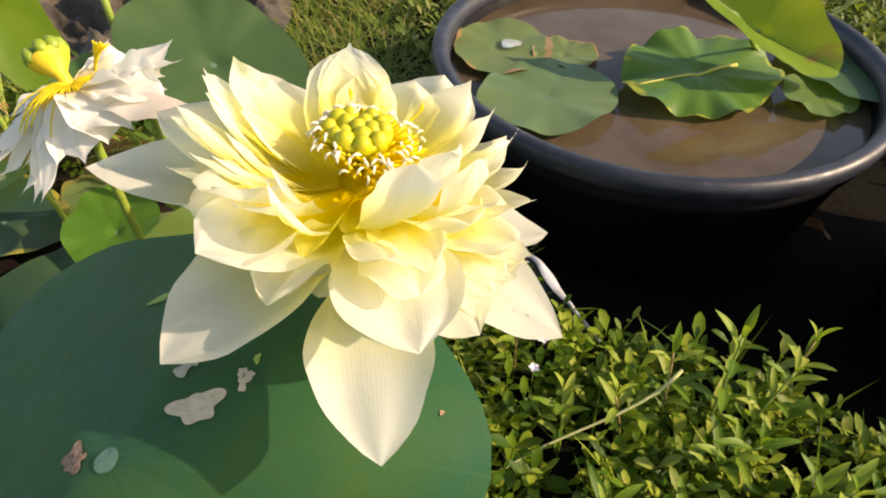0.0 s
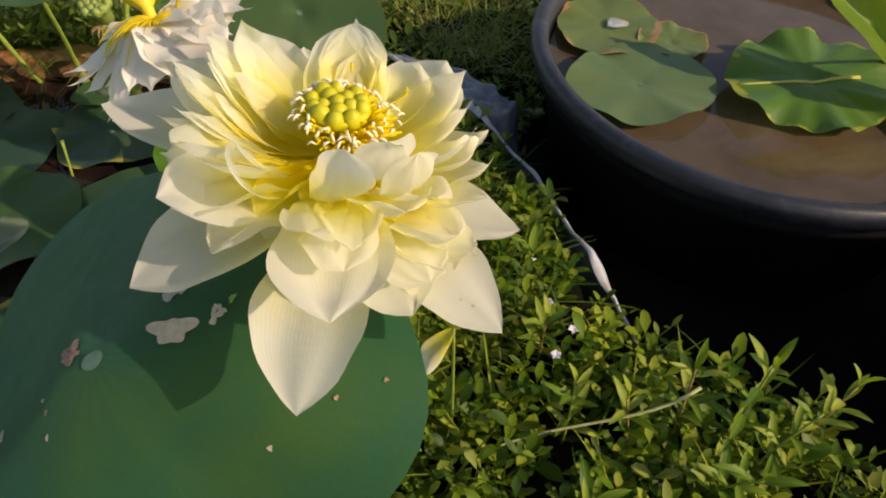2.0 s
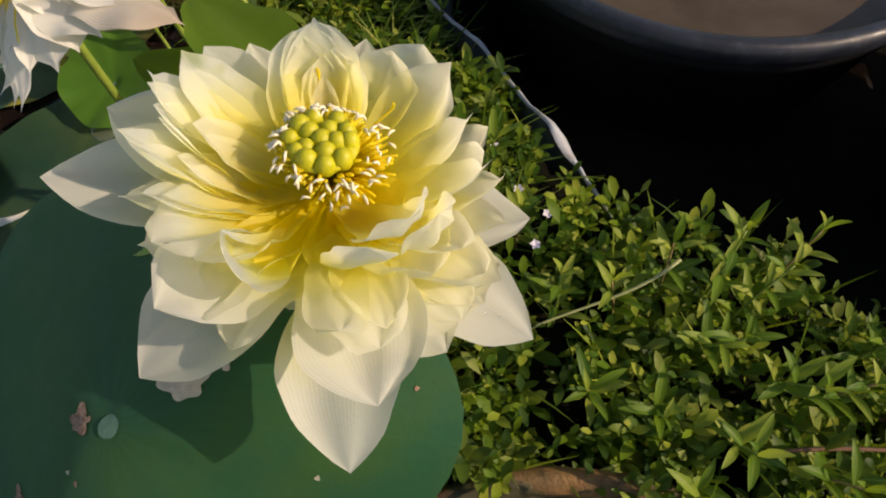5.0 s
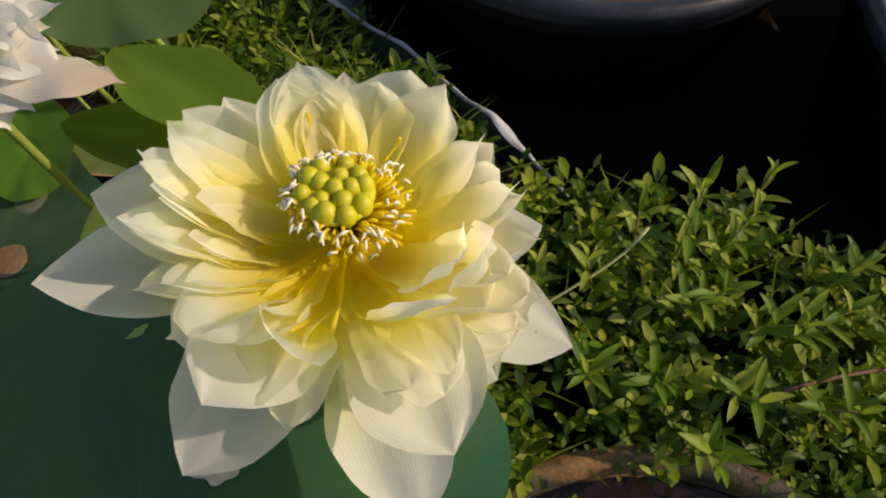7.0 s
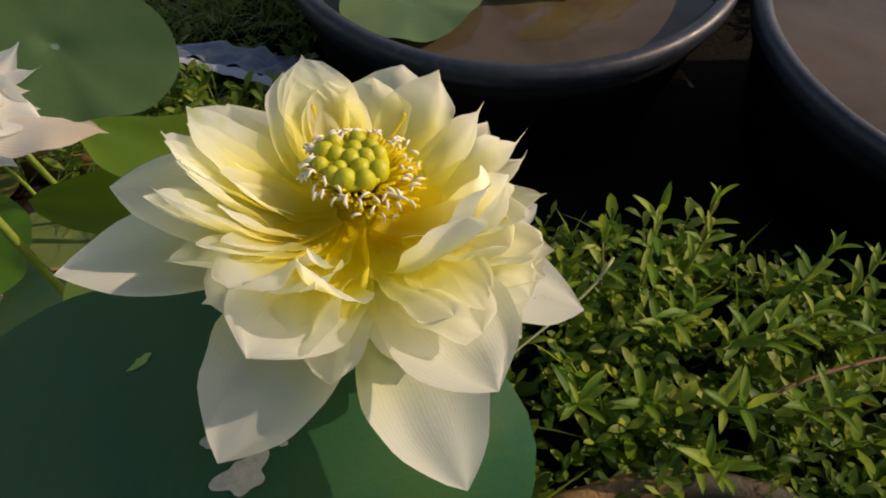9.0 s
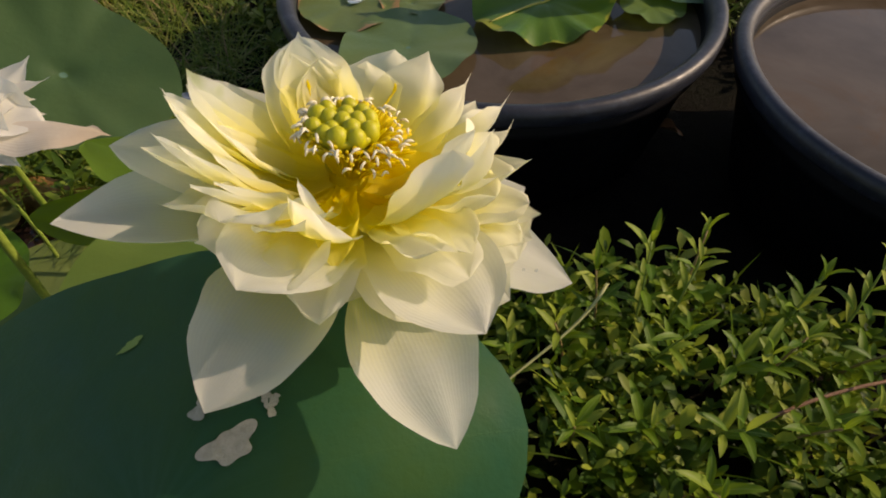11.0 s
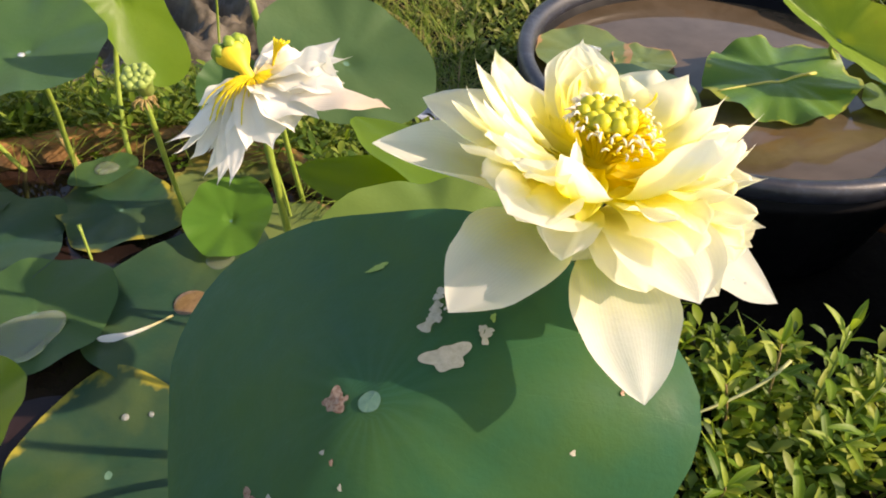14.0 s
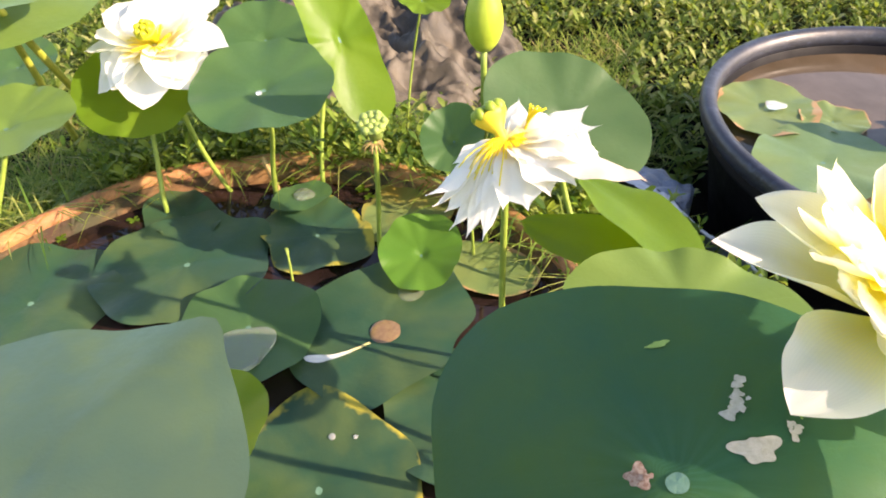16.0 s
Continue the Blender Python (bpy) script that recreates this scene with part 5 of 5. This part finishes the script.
def terracotta(at, r, h, thick, label, mat):
    t = thing("terracotta_tub", at, label, "water tub", "terracotta tubs")
    rim = [(r * 0.985, h * 0.78), (r, h - 0.02), (r - 0.004, h - 0.006), (r - thick * 0.4, h), (r - thick * 0.8, h - 0.003), (r - thick, h - 0.011), (r - thick * 1.02, h - 0.017), (r - thick * 0.5, h * 0.78)]
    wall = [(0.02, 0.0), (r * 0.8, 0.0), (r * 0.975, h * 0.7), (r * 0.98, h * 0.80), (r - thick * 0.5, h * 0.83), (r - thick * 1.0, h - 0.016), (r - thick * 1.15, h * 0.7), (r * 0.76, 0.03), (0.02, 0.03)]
    # the wall takes the darker terracotta, with its shade in the colour
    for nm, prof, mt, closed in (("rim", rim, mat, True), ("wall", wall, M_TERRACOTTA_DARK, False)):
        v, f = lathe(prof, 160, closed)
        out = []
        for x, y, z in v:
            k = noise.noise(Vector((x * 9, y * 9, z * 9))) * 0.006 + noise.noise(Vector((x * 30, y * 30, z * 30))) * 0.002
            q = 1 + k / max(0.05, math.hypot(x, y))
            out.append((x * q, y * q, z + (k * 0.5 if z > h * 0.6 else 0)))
        part(nm, mesh(nm, out, f, mt), t, "wet wall below the rim, its shade put into the colour" if nm == "wall" else "")
    return t


TC, NP = (-0.562, 0.348), (0.115, -0.112)
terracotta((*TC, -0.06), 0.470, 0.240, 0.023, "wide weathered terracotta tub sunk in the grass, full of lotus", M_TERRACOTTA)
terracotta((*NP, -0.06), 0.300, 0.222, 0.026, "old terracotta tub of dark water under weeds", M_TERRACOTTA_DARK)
disc("water", (*TC, WATER), 0.434, M_WATER_DARK, "dark still water between lotus pads", "water")
disc("water", (*NP, 0.135), 0.272, M_WATER_DARK, "dark still water in a terracotta tub", "water")

# ---- ground ----
EDGE = [(-0.60, 1.16), (-0.27, 0.962), (-0.155, 0.875), (-0.077, 0.816), (-0.027, 0.779), (0.04, 0.70), (0.10, 0.605), (0.152, 0.535), (0.205, 0.470), (0.33, 0.425), (0.47, 0.34), (0.56, 0.20), (0.60, -0.05), (0.60, -0.6)]


def side_of_edge(x, y):
    """Signed distance to the bank's edge: positive on the weedy side."""
    best, sign = 1e9, 1
    for (ax, ay), (bx, by) in zip(EDGE, EDGE[1:]):
        dx, dy = bx - ax, by - ay
        t = max(0.0, min(1.0, ((x - ax) * dx + (y - ay) * dy) / (dx * dx + dy * dy)))
        d = math.hypot(x - ax - t * dx, y - ay - t * dy)
        if d < best:
            best, sign = d, (1 if dx * (y - ay) - dy * (x - ax) > 0 else -1)
    return best * sign


def ground_z(x, y):
    lawn = 0.035 + 0.02 * noise.noise(Vector((x * 3, y * 3, 0.3))) + 0.006 * noise.noise(Vector((x * 17, y * 17, 0.7)))
    if math.hypot(x, y) > 4 or y < -0.55:
        return lawn
    s = side_of_edge(x, y)
    if x < 0.7 and y < 1.16:
        k = max(0.0, min(1.0, (0.02 - s) / 0.035))
        bank = 0.118 + 0.012 * noise.noise(Vector((x * 8, y * 8, 2.0)))
        low = -0.004 + 0.004 * noise.noise(Vector((x * 20, y * 20, 4.0)))
        k2 = max(0.0, min(1.0, (y - 0.86) / 0.28))
        z = bank * k + low * (1 - k)
        k3 = max(0.0, min(1.0, (-0.12 - y) / 0.4))
        z = z * (1 - k3) + lawn * k3
        return z * (1 - k2) + lawn * k2 if s < 0 else (low * (1 - k2) + lawn * k2 if math.hypot(x - TUB1[0], y - TUB1[1]) > 0.36 else low)
    if math.hypot(x - TUB1[0], y - TUB1[1]) < 0.36 or math.hypot(x - TUB2[0], y - TUB2[1]) < 0.36:
        return -0.004
    return lawn * max(0.0, min(1.0, (y - 0.95) / 0.25)) - 0.004


def inside_tub(x, y):
    return math.hypot(x - TC[0], y - TC[1]) < 0.455 or math.hypot(x - NP[0], y - NP[1]) < 0.288


def build_ground():
    def axis(lo, hi, step, far):
        a = list(np.arange(lo, hi + 1e-6, step))
        g = 0.06
        while a[-1] < far:
            a.append(a[-1] + g)
            a.insert(0, a[0] - g)
            g *= 1.5
        return a
    xs, ys = axis(-1.5, 1.5, 0.02, 60), axis(-0.6, 2.6, 0.02, 60)
    v, f = [], []
    nx = len(xs)
    for y in ys:
        for x in xs:
            z = ground_z(x, y)
            if inside_tub(x, y):
                z = -0.075
            v.append((x, y, z))
    for j in range(len(ys) - 1):
        for i in range(nx - 1):
            f.append((j * nx + i, j * nx + i + 1, (j + 1) * nx + i + 1, (j + 1) * nx + i))
    solid("ground", mesh("ground", v, f, M_GROUND), "soil with patches of moss, darkened by shade put into its colour", "ground", kind="structure")


build_ground()


# ---- weeds and grass ----
class Tufts:
    """Gathers many small leaves into one mesh."""

    def __init__(self):
        self.v, self.f = [], []

    def leaf(self, p, d, length, width, droop):
        """A bent lance leaf from p along d."""
        d = np.array(d) / np.linalg.norm(d)
        s = np.cross(d, (0, 0, 1.0))
        n = np.linalg.norm(s)
        s = s / n if n > 1e-3 else np.array([1.0, 0, 0])
        up = np.cross(s, d)
        o = len(self.v)
        a = p + d * length * 0.45
        b = p + d * length * 0.8 - np.array([0, 0, droop * length * 0.12])
        c = p + d * length - np.array([0, 0, droop * length * 0.3])
        self.v += [p, a + s * width * 0.5 + up * width * 0.12, a, a - s * width * 0.5 + up * width * 0.12,
                   b + s * width * 0.36 + up * width * 0.08, b, b - s * width * 0.36 + up * width * 0.08, c]
        self.f += [(o, o + 1, o + 2), (o, o + 2, o + 3), (o + 1, o + 4, o + 5, o + 2), (o + 2, o + 5, o + 6, o + 3), (o + 4, o + 7, o + 5), (o + 5, o + 7, o + 6)]

    def blade(self, p, d, length, width, bend):
        d = np.array(d) / np.linalg.norm(d)
        s = np.cross(d, (0, 0, 1.0)) + np.array([1e-4, 0, 0])
        s /= np.linalg.norm(s)
        h = np.array([d[0], d[1], 0.0])
        o = len(self.v)
        for t, w in ((0, 1.0), (0.4, 0.85), (0.75, 0.55)):
            c = p + d * length * t + h * bend * t * t * length - np.array([0, 0, bend * t * t * length * 0.5])
            self.v += [c + s * width * w * 0.5, c - s * width * w * 0.5]
        self.v.append(p + d * length + h * bend * length - np.array([0, 0, bend * length * 0.5]))
        self.f += [(o, o + 1, o + 3, o + 2), (o + 2, o + 3, o + 5, o + 4), (o + 4, o + 5, o + 6)]

    def stem(self, a, b, w):
        o = len(self.v)
        for p in (a, b):
            for k in range(3):
                q = 2.094 * k
                self.v.append(p + np.array([w * math.cos(q), w * math.sin(q), 0]))
        self.f += [(o, o + 1, o + 4, o + 3), (o + 1, o + 2, o + 5, o + 4), (o + 2, o, o + 3, o + 5)]

    def put(self, name, mat, label, category):
        return solid(name, mesh(name, self.v, self.f, mat, smooth=True), label, category, kind="stuff")


def weed_patch(rnd, tufts, x, y, z, height, leaf_len, lean=0.5, nodes=5):
    """One creeping shoot with opposite pairs of lance leaves."""
    az = rnd.uniform(0, 6.28)
    top = np.array([x + lean * height * math.cos(az), y + lean * height * math.sin(az), z + height])
    foot = np.array([x, y, z])
    tufts.stem(foot, top, 0.0009)
    turn = rnd.uniform(0, 3.14)
    for i in range(nodes):
        t = (i + 1) / nodes
        p = foot + (top - foot) * t
        turn += 1.57 + rnd.uniform(-0.3, 0.3)
        for k in (0, math.pi):
            a = turn + k
            rise = rnd.uniform(0.15, 0.7) + 0.5 * t
            L = leaf_len * rnd.uniform(0.6, 1.15)
            tufts.leaf(p, (math.cos(a), math.sin(a), rise), L, L * rnd.uniform(0.26, 0.42), rnd.uniform(0.0, 1.0))


rnd = random.Random(77)
bank, shade = Tufts(), Tufts()
count = 0
while count < 1350:
    x, y = rnd.uniform(-0.42, 0.60), rnd.uniform(-0.10, 1.02)
    if math.hypot(x - TC[0], y - TC[1]) < 0.47 or inside_tub(x, y) and rnd.random() > 0.03:
        continue
    s = side_of_edge(x, y)
    if s > -0.003 or s < -0.62 or s > -0.05 and rnd.random() < 0.15:
        continue
    clump = noise.noise(Vector((x * 13, y * 13, 5.0)))
    if clump < -0.10 and rnd.random() < 0.75:       # dark gaps between the clumps
        continue
    count += 1
    z = ground_z(x, y)
    h = rnd.uniform(0.020, 0.060) * (0.85 + 0.9 * max(0.0, clump)) * (0.85 if s > -0.05 else 1.0)
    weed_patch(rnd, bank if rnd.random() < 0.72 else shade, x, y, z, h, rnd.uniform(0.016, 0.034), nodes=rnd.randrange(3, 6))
for _ in range(420):
    x, y = rnd.uniform(-0.35, 0.55), rnd.uniform(0.12, 0.95)
    if side_of_edge(x, y) < -0.01 and not inside_tub(x, y):
        a = rnd.uniform(0, 6.28)
        bank.blade(np.array([x, y, ground_z(x, y)]), (0.6 * math.cos(a), 0.6 * math.sin(a), 1), rnd.uniform(0.06, 0.13), 0.003, rnd.uniform(0.1, 0.6))
bank.put("weed_bank", M_WEED, "dense low weeds with small lance leaves in sunlight", "weeds")
shade.put("weed_bank", M_WEED_DARK, "low weeds among the others, shade put into their colour", "weeds")

lawn_weeds, grass, straw, bank_rim = Tufts(), Tufts(), Tufts(), Tufts()
count = 0
while count < 6500:
    x, y = rnd.uniform(-1.5, 1.4), rnd.uniform(0.55, 2.3)
    if math.hypot(x - TC[0], y - TC[1]) < 0.50 or inside_tub(x, y) or math.hypot(x - TUB1[0], y - TUB1[1]) < 0.34 or math.hypot(x - TUB2[0], y - TUB2[1]) < 0.36:
        continue
    s = side_of_edge(x, y)
    if s < 0 and x > -0.45 and y < 0.95 or (s > 0 and y < 1.12 and x < 0.9 and x > 0.12) or (s > 0 and y < 0.78 and x < 0.9):
        continue
    if ((x + 0.74) / 0.38) ** 2 + ((y - 1.42) / 0.40) ** 2 < 0.85:
        continue
    count += 1
    z = ground_z(x, y)
    if noise.noise(Vector((x * 2.2, y * 2.2, 9))) > -0.25 and (y > 0.95 or x > -0.5):
        weed_patch(rnd, lawn_weeds, x, y, z, rnd.uniform(0.02, 0.06), rnd.uniform(0.022, 0.040), nodes=rnd.randrange(2, 5))
    else:
        for _ in range(7):
            a = rnd.uniform(0, 6.28)
            q = np.array([x + rnd.uniform(-0.025, 0.025), y + rnd.uniform(-0.025, 0.025), z])
            (straw if rnd.random() < 0.08 else grass).blade(q, (0.8 * math.cos(a), 0.8 * math.sin(a), 1), rnd.uniform(0.035, 0.10), rnd.uniform(0.002, 0.004), rnd.uniform(0.2, 0.9))
for _ in range(2600):
    a = rnd.uniform(0.1, 2.7)
    r = rnd.uniform(0.474, 0.62)
    q = np.array([TC[0] + r * math.cos(a), TC[1] + r * math.sin(a), 0.12])
    d = rnd.uniform(0, 6.28)
    lean = -0.45 if r < 0.50 else 0.35              # the nearest lean in over the rim
    grass.blade(q + np.array([0, 0, 0.035 if r < 0.50 else 0.0]), (0.7 * math.cos(d) + lean * math.cos(a), 0.7 * math.sin(d) + lean * math.sin(a), 1), rnd.uniform(0.045, 0.11), rnd.uniform(0.002, 0.0035), rnd.uniform(0.3, 1.2))
for _ in range(330):
    a = rnd.uniform(-0.9, 1.45)
    r = rnd.uniform(0.472, 0.55)
    weed_patch(rnd, bank_rim, TC[0] + r * math.cos(a), TC[1] + r * math.sin(a), 0.13, rnd.uniform(0.02, 0.05), rnd.uniform(0.016, 0.030), lean=0.8, nodes=4)
for _ in range(700):                                # lush low weeds behind the rim
    a = rnd.uniform(0.9, 2.35)
    r = rnd.uniform(0.450 if a < 1.75 else 0.470, 0.64)
    x, y = TC[0] + r * math.cos(a), TC[1] + r * math.sin(a)
    weed_patch(rnd, bank_rim, x, y, 0.10 if r > 0.55 else 0.155, rnd.uniform(0.03, 0.07), rnd.uniform(0.016, 0.032), lean=0.9, nodes=4)
count = 0
while count < 5200:                                 # thinner turf that fades out all round
    x, y = rnd.gauss(-0.1, 1.5), rnd.gauss(0.9, 1.5)
    near = -1.0 < x < 1.25 and -0.45 < y < 1.15
    if near or (-1.5 < x < 1.4 and 0.55 < y < 2.3) or math.hypot(x - TC[0], y - TC[1]) < 0.52 or noise.noise(Vector((x * 1.3, y * 1.3, 4))) < -0.25:
        continue
    count += 1
    for _ in range(5):
        a = rnd.uniform(0, 6.28)
        q = np.array([x + rnd.uniform(-0.05, 0.05), y + rnd.uniform(-0.05, 0.05), ground_z(x, y) - 0.004])
        (straw if rnd.random() < 0.1 else grass).blade(q, (0.8 * math.cos(a), 0.8 * math.sin(a), 1), rnd.uniform(0.05, 0.12), rnd.uniform(0.003, 0.006), rnd.uniform(0.2, 0.9))
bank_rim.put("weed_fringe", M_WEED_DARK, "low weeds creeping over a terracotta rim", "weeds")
lawn_weeds.put("lawn_weeds", M_WEED_BACK, "broad-leaved lawn weeds in shade and sun", "weeds")
grass.put("grass", M_GRASS, "uneven green grass round the tubs", "grass")
straw.put("grass", M_STRAW, "dry yellow blades among the grass", "grass")


# tall weed shoots, leaf by leaf
def shoot_leaf_mesh():
    v, f, uv = petal_arrays((0, 0, 0), (0.040, 0, 0.006), 0.0095, 25, -15, 0.25, 0.05, 0.5, side=(1, 0), seed=1, nu=8, nv=4, foot=0.2)
    return mesh("leaf", v, f, M_SHOOT, uv)


SHOOT_LEAF = shoot_leaf_mesh()


def weed_shoot(x, y, z, height, lean, seed, nodes=6, size=1.0):
    r = random.Random(seed)
    t = thing("weed_shoot", (x, y, z), "tall weed shoot with narrow bright green leaves", "weed", "tall weed shoots")
    line = bez((0, 0, 0), (0, 0, height * 0.4), (lean[0] * 0.6, lean[1] * 0.6, height * 0.8), (lean[0], lean[1], height), 10)
    v, f, uv = tube(line, np.linspace(0.0017, 0.0010, 10), 6)
    part("stem", mesh("stem", v, f, M_STEM_DRY if seed % 2 else M_STEM, uv), t)
    turn = r.uniform(0, 3)
    for i in range(nodes):
        p = line[min(9, int(3 + 6.5 * i / (nodes - 1)))]
        turn += 1.57 + r.uniform(-0.25, 0.25)
        for k in (0, math.pi):
            s = size * r.uniform(0.75, 1.2) * (0.8 if i == nodes - 1 else 1)
            part("leaf", SHOOT_LEAF, t, "", Matrix.Translation(p) @ Matrix.Rotation(turn + k, 4, "Z") @ Matrix.Rotation(-r.uniform(0.1, 0.6) - 0.45 * (i == nodes - 1), 4, "Y") @ Matrix.Diagonal((s, s, s, 1)))


for i, (x, y, h, lx, ly, n) in enumerate([
        (0.265, 0.345, 0.115, 0.015, 0.030, 7), (0.222, 0.352, 0.10, 0.0, 0.020, 6), (0.290, 0.330, 0.10, 0.03, 0.02, 6), (0.345, 0.375, 0.085, 0.02, 0.02, 5), (0.250, 0.300, 0.09, 0.02, -0.01, 6),
        (0.180, 0.335, 0.07, -0.01, 0.01, 5), (0.310, 0.270, 0.085, 0.02, -0.02, 6), (0.355, 0.250, 0.085, 0.02, 0.0, 6), (0.400, 0.290, 0.09, 0.03, 0.01, 6), (0.430, 0.235, 0.09, 0.02, -0.02, 6),
        (0.270, 0.215, 0.08, 0.0, -0.02, 6), (0.325, 0.190, 0.08, 0.02, -0.02, 6), (0.200, 0.245, 0.07, 0.0, -0.02, 5), (0.150, 0.255, 0.065, -0.01, -0.01, 5), (0.120, 0.330, 0.06, 0.0, 0.02, 5),
        (0.085, 0.425, 0.055, 0.0, 0.01, 5), (0.470, 0.270, 0.10, 0.03, 0.02, 6), (0.235, 0.185, 0.07, -0.01, -0.03, 5), (0.05, 0.52, 0.06, 0.01, 0.01, 5), (0.38, 0.20, 0.07, 0.02, -0.02, 6)]):
    weed_shoot(x, y, ground_z(x, y), h + 0.010, (lx * 1.3, ly * 1.3), 500 + i, n, 0.95)
# pale stalk, twig, dead leaf
v, f, uv = tube(bez((0.035, 0.275, 0.160), (0.10, 0.33, 0.170), (0.18, 0.325, 0.186), (0.228, 0.363, 0.218), 14), np.linspace(0.0010, 0.0017, 14) * (1 + 0.10 * (np.arange(14) % 4 == 0)), 7)
solid("stalk", mesh("stalk", v, f, M_STICK, uv), "pale green cut stalk lying over the weeds", "stalk")
v, f, uv = tube(bez((0.30, 0.195, 0.196), (0.35, 0.20, 0.200), (0.40, 0.20, 0.198), (0.48, 0.19, 0.190), 10), 0.0018, 6)
solid("twig", mesh("twig", v, f, M_TWIG, uv), "thin reddish-brown twig lying over the weeds", "twig")
v, f, uv = petal_arrays((0.575, 0.800, 0.012), (0.625, 0.755, 0.018), 0.026, 40, -30, 0.6, 0.4, 0.5, seed=4)
solid("dead_leaf", mesh("dead_leaf", v, f, M_DEAD, uv), "curled brown dead leaf on dark soil", "dead leaf")
for i, (x, y, z) in enumerate([(0.085, 0.47, 0.165), (0.115, 0.44, 0.165), (0.06, 0.53, 0.16), (0.10, 0.40, 0.17)]):
    t = thing("floret", (x, y, z), "tiny pale violet weed flower", "flower", "tiny weed flowers")
    for k in range(5):
        a = 1.257 * k + i
        petal(t, (x, y, z), (x, y, z), (x + 0.006 * math.cos(a), y + 0.006 * math.sin(a), z + 0.002), 0.005, 30, 10, mat=M_FLORET, seed=k, nu=5, nv=3)
    v, f, uv = tube([(0, 0, 0), (0, 0, -0.02), (0.002, 0, -0.05)], 0.0007, 4)
    part("stem", mesh("stem", v, f, M_STEM, uv), t)


# ---- plastic sheets ----
def bank_sheet():
    t = thing("plastic_sheet", (0, 0, 0), "old blue and white plastic sheet edging the weedy bank", "plastic sheet")
    pts = []
    for (ax, ay), (bx, by) in zip(EDGE[1:8], EDGE[2:9]):
        for k in range(12):
            pts.append((ax + (bx - ax) * k / 12, ay + (by - ay) * k / 12))
    n = len(pts)
    vh, vb, fh, fb = [], [], [], []
    for i, (x, y) in enumerate(pts):
        u = i / (n - 1)
        a = pts[min(n - 1, i + 1)]
        b = pts[max(0, i - 1)]
        dx, dy = a[0] - b[0], a[1] - b[1]
        L = math.hypot(dx, dy)
        nx, ny = -dy / L, dx / L            # towards the tubs
        flap = max(0.0, min(1.0, (u - 0.02) / 0.14, (0.42 - u) / 0.04)) * (1 + 0.25 * noise.noise(Vector((u * 30, 2, 0))))
        bulge = math.exp(-((u - 0.83) / 0.035) ** 2)
        wide = 0.0056 + 0.0025 * noise.noise(Vector((u * 25, 9, 0))) + 0.010 * flap + 0.009 * bulge
        wob = 0.004 * noise.noise(Vector((u * 14, 3, 0))) + 0.001 * noise.noise(Vector((u * 50, 3, 0)))
        zt = 0.150 + 0.006 * noise.noise(Vector((u * 11, 7, 0))) + 0.012 * flap - 0.05 * max(0, (u - 0.80) / 0.20)
        for k in range(7):
            q = k / 6
            z = zt + 0.006 * flap * noise.noise(Vector((u * 40, q * 3, 1))) - 0.003 * (2 * q - 1) ** 2
            vh.append((x + nx * (wob + wide * (q - 0.25)), y + ny * (wob + wide * (q - 0.25)), z))
        for k in range(13):
            q = k / 12
            out = min(1.0, 2 * q)                   # first the flap lies out over the gap, then the side hangs down
            e = wob + wide * 0.72 + 0.070 * flap * out + 0.022 * max(0, 2 * q - 1) + 0.008 * q * noise.noise(Vector((u * 25, q * 4, 5)))
            fall = max(0.0, 2 * q - 1) if flap > 0.3 else q
            vb.append((x + nx * e, y + ny * e, (zt - 0.004 + 0.014 * flap * noise.noise(Vector((u * 22, q * 5, 3))) - 0.02 * flap * out) * (1 - fall) + 0.002))
    for i in range(n - 1):
        for k in range(6):
            fh.append((i * 7 + k, i * 7 + k + 1, (i + 1) * 7 + k + 1, (i + 1) * 7 + k))
        for k in range(12):
            fb.append((i * 13 + k, i * 13 + k + 1, (i + 1) * 13 + k + 1, (i + 1) * 13 + k))
    part("hem", mesh("hem", vh, fh, M_HEM), t, "stained white hem")
    part("drape", mesh("drape", vb, fb, M_BLUE), t, "faded blue side")


bank_sheet()


def crumpled_sheet(cx, cy, rx, ry, label):
    v, f = [], []
    n = 120
    for j in range(n + 1):
        for i in range(n + 1):
            a, b = 2 * i / n - 1, 2 * j / n - 1
            x, y = cx + rx * a * math.sqrt(1 - b * b / 2), cy + ry * b * math.sqrt(1 - a * a / 2)
            e = max(abs(a), abs(b))
            h = 0.045 * (1 - e ** 4)
            wx, wy = x + 0.06 * noise.noise(Vector((x * 5, y * 5, 8))), y + 0.06 * noise.noise(Vector((x * 5, y * 5, 12)))
            fold = 0.075 * (1 - abs(noise.noise(Vector((wx * 6 + 3 * wy, wy * 4, 1))))) ** 3 + 0.040 * (1 - abs(noise.noise(Vector((wx * 9, wy * 17 + 5 * wx, 3))))) ** 3 + 0.016 * (1 - abs(noise.noise(Vector((wx * 30, wy * 24, 5))))) ** 3
            v.append((x, y, ground_z(x, y) + 0.006 + h * 0.6 + fold * (1 - 0.75 * e ** 4)))
    for j in range(n):
        for i in range(n):
            a = j * (n + 1) + i
            f.append((a, a + 1, a + n + 2, a + n + 1))
    solid("crumpled_sheet", mesh("crumpled_sheet", v, f, M_BAG), label, "plastic sheet")


crumpled_sheet(-0.74, 1.42, 0.42, 0.44, "crumpled grey-brown plastic sheet lying on the lawn")
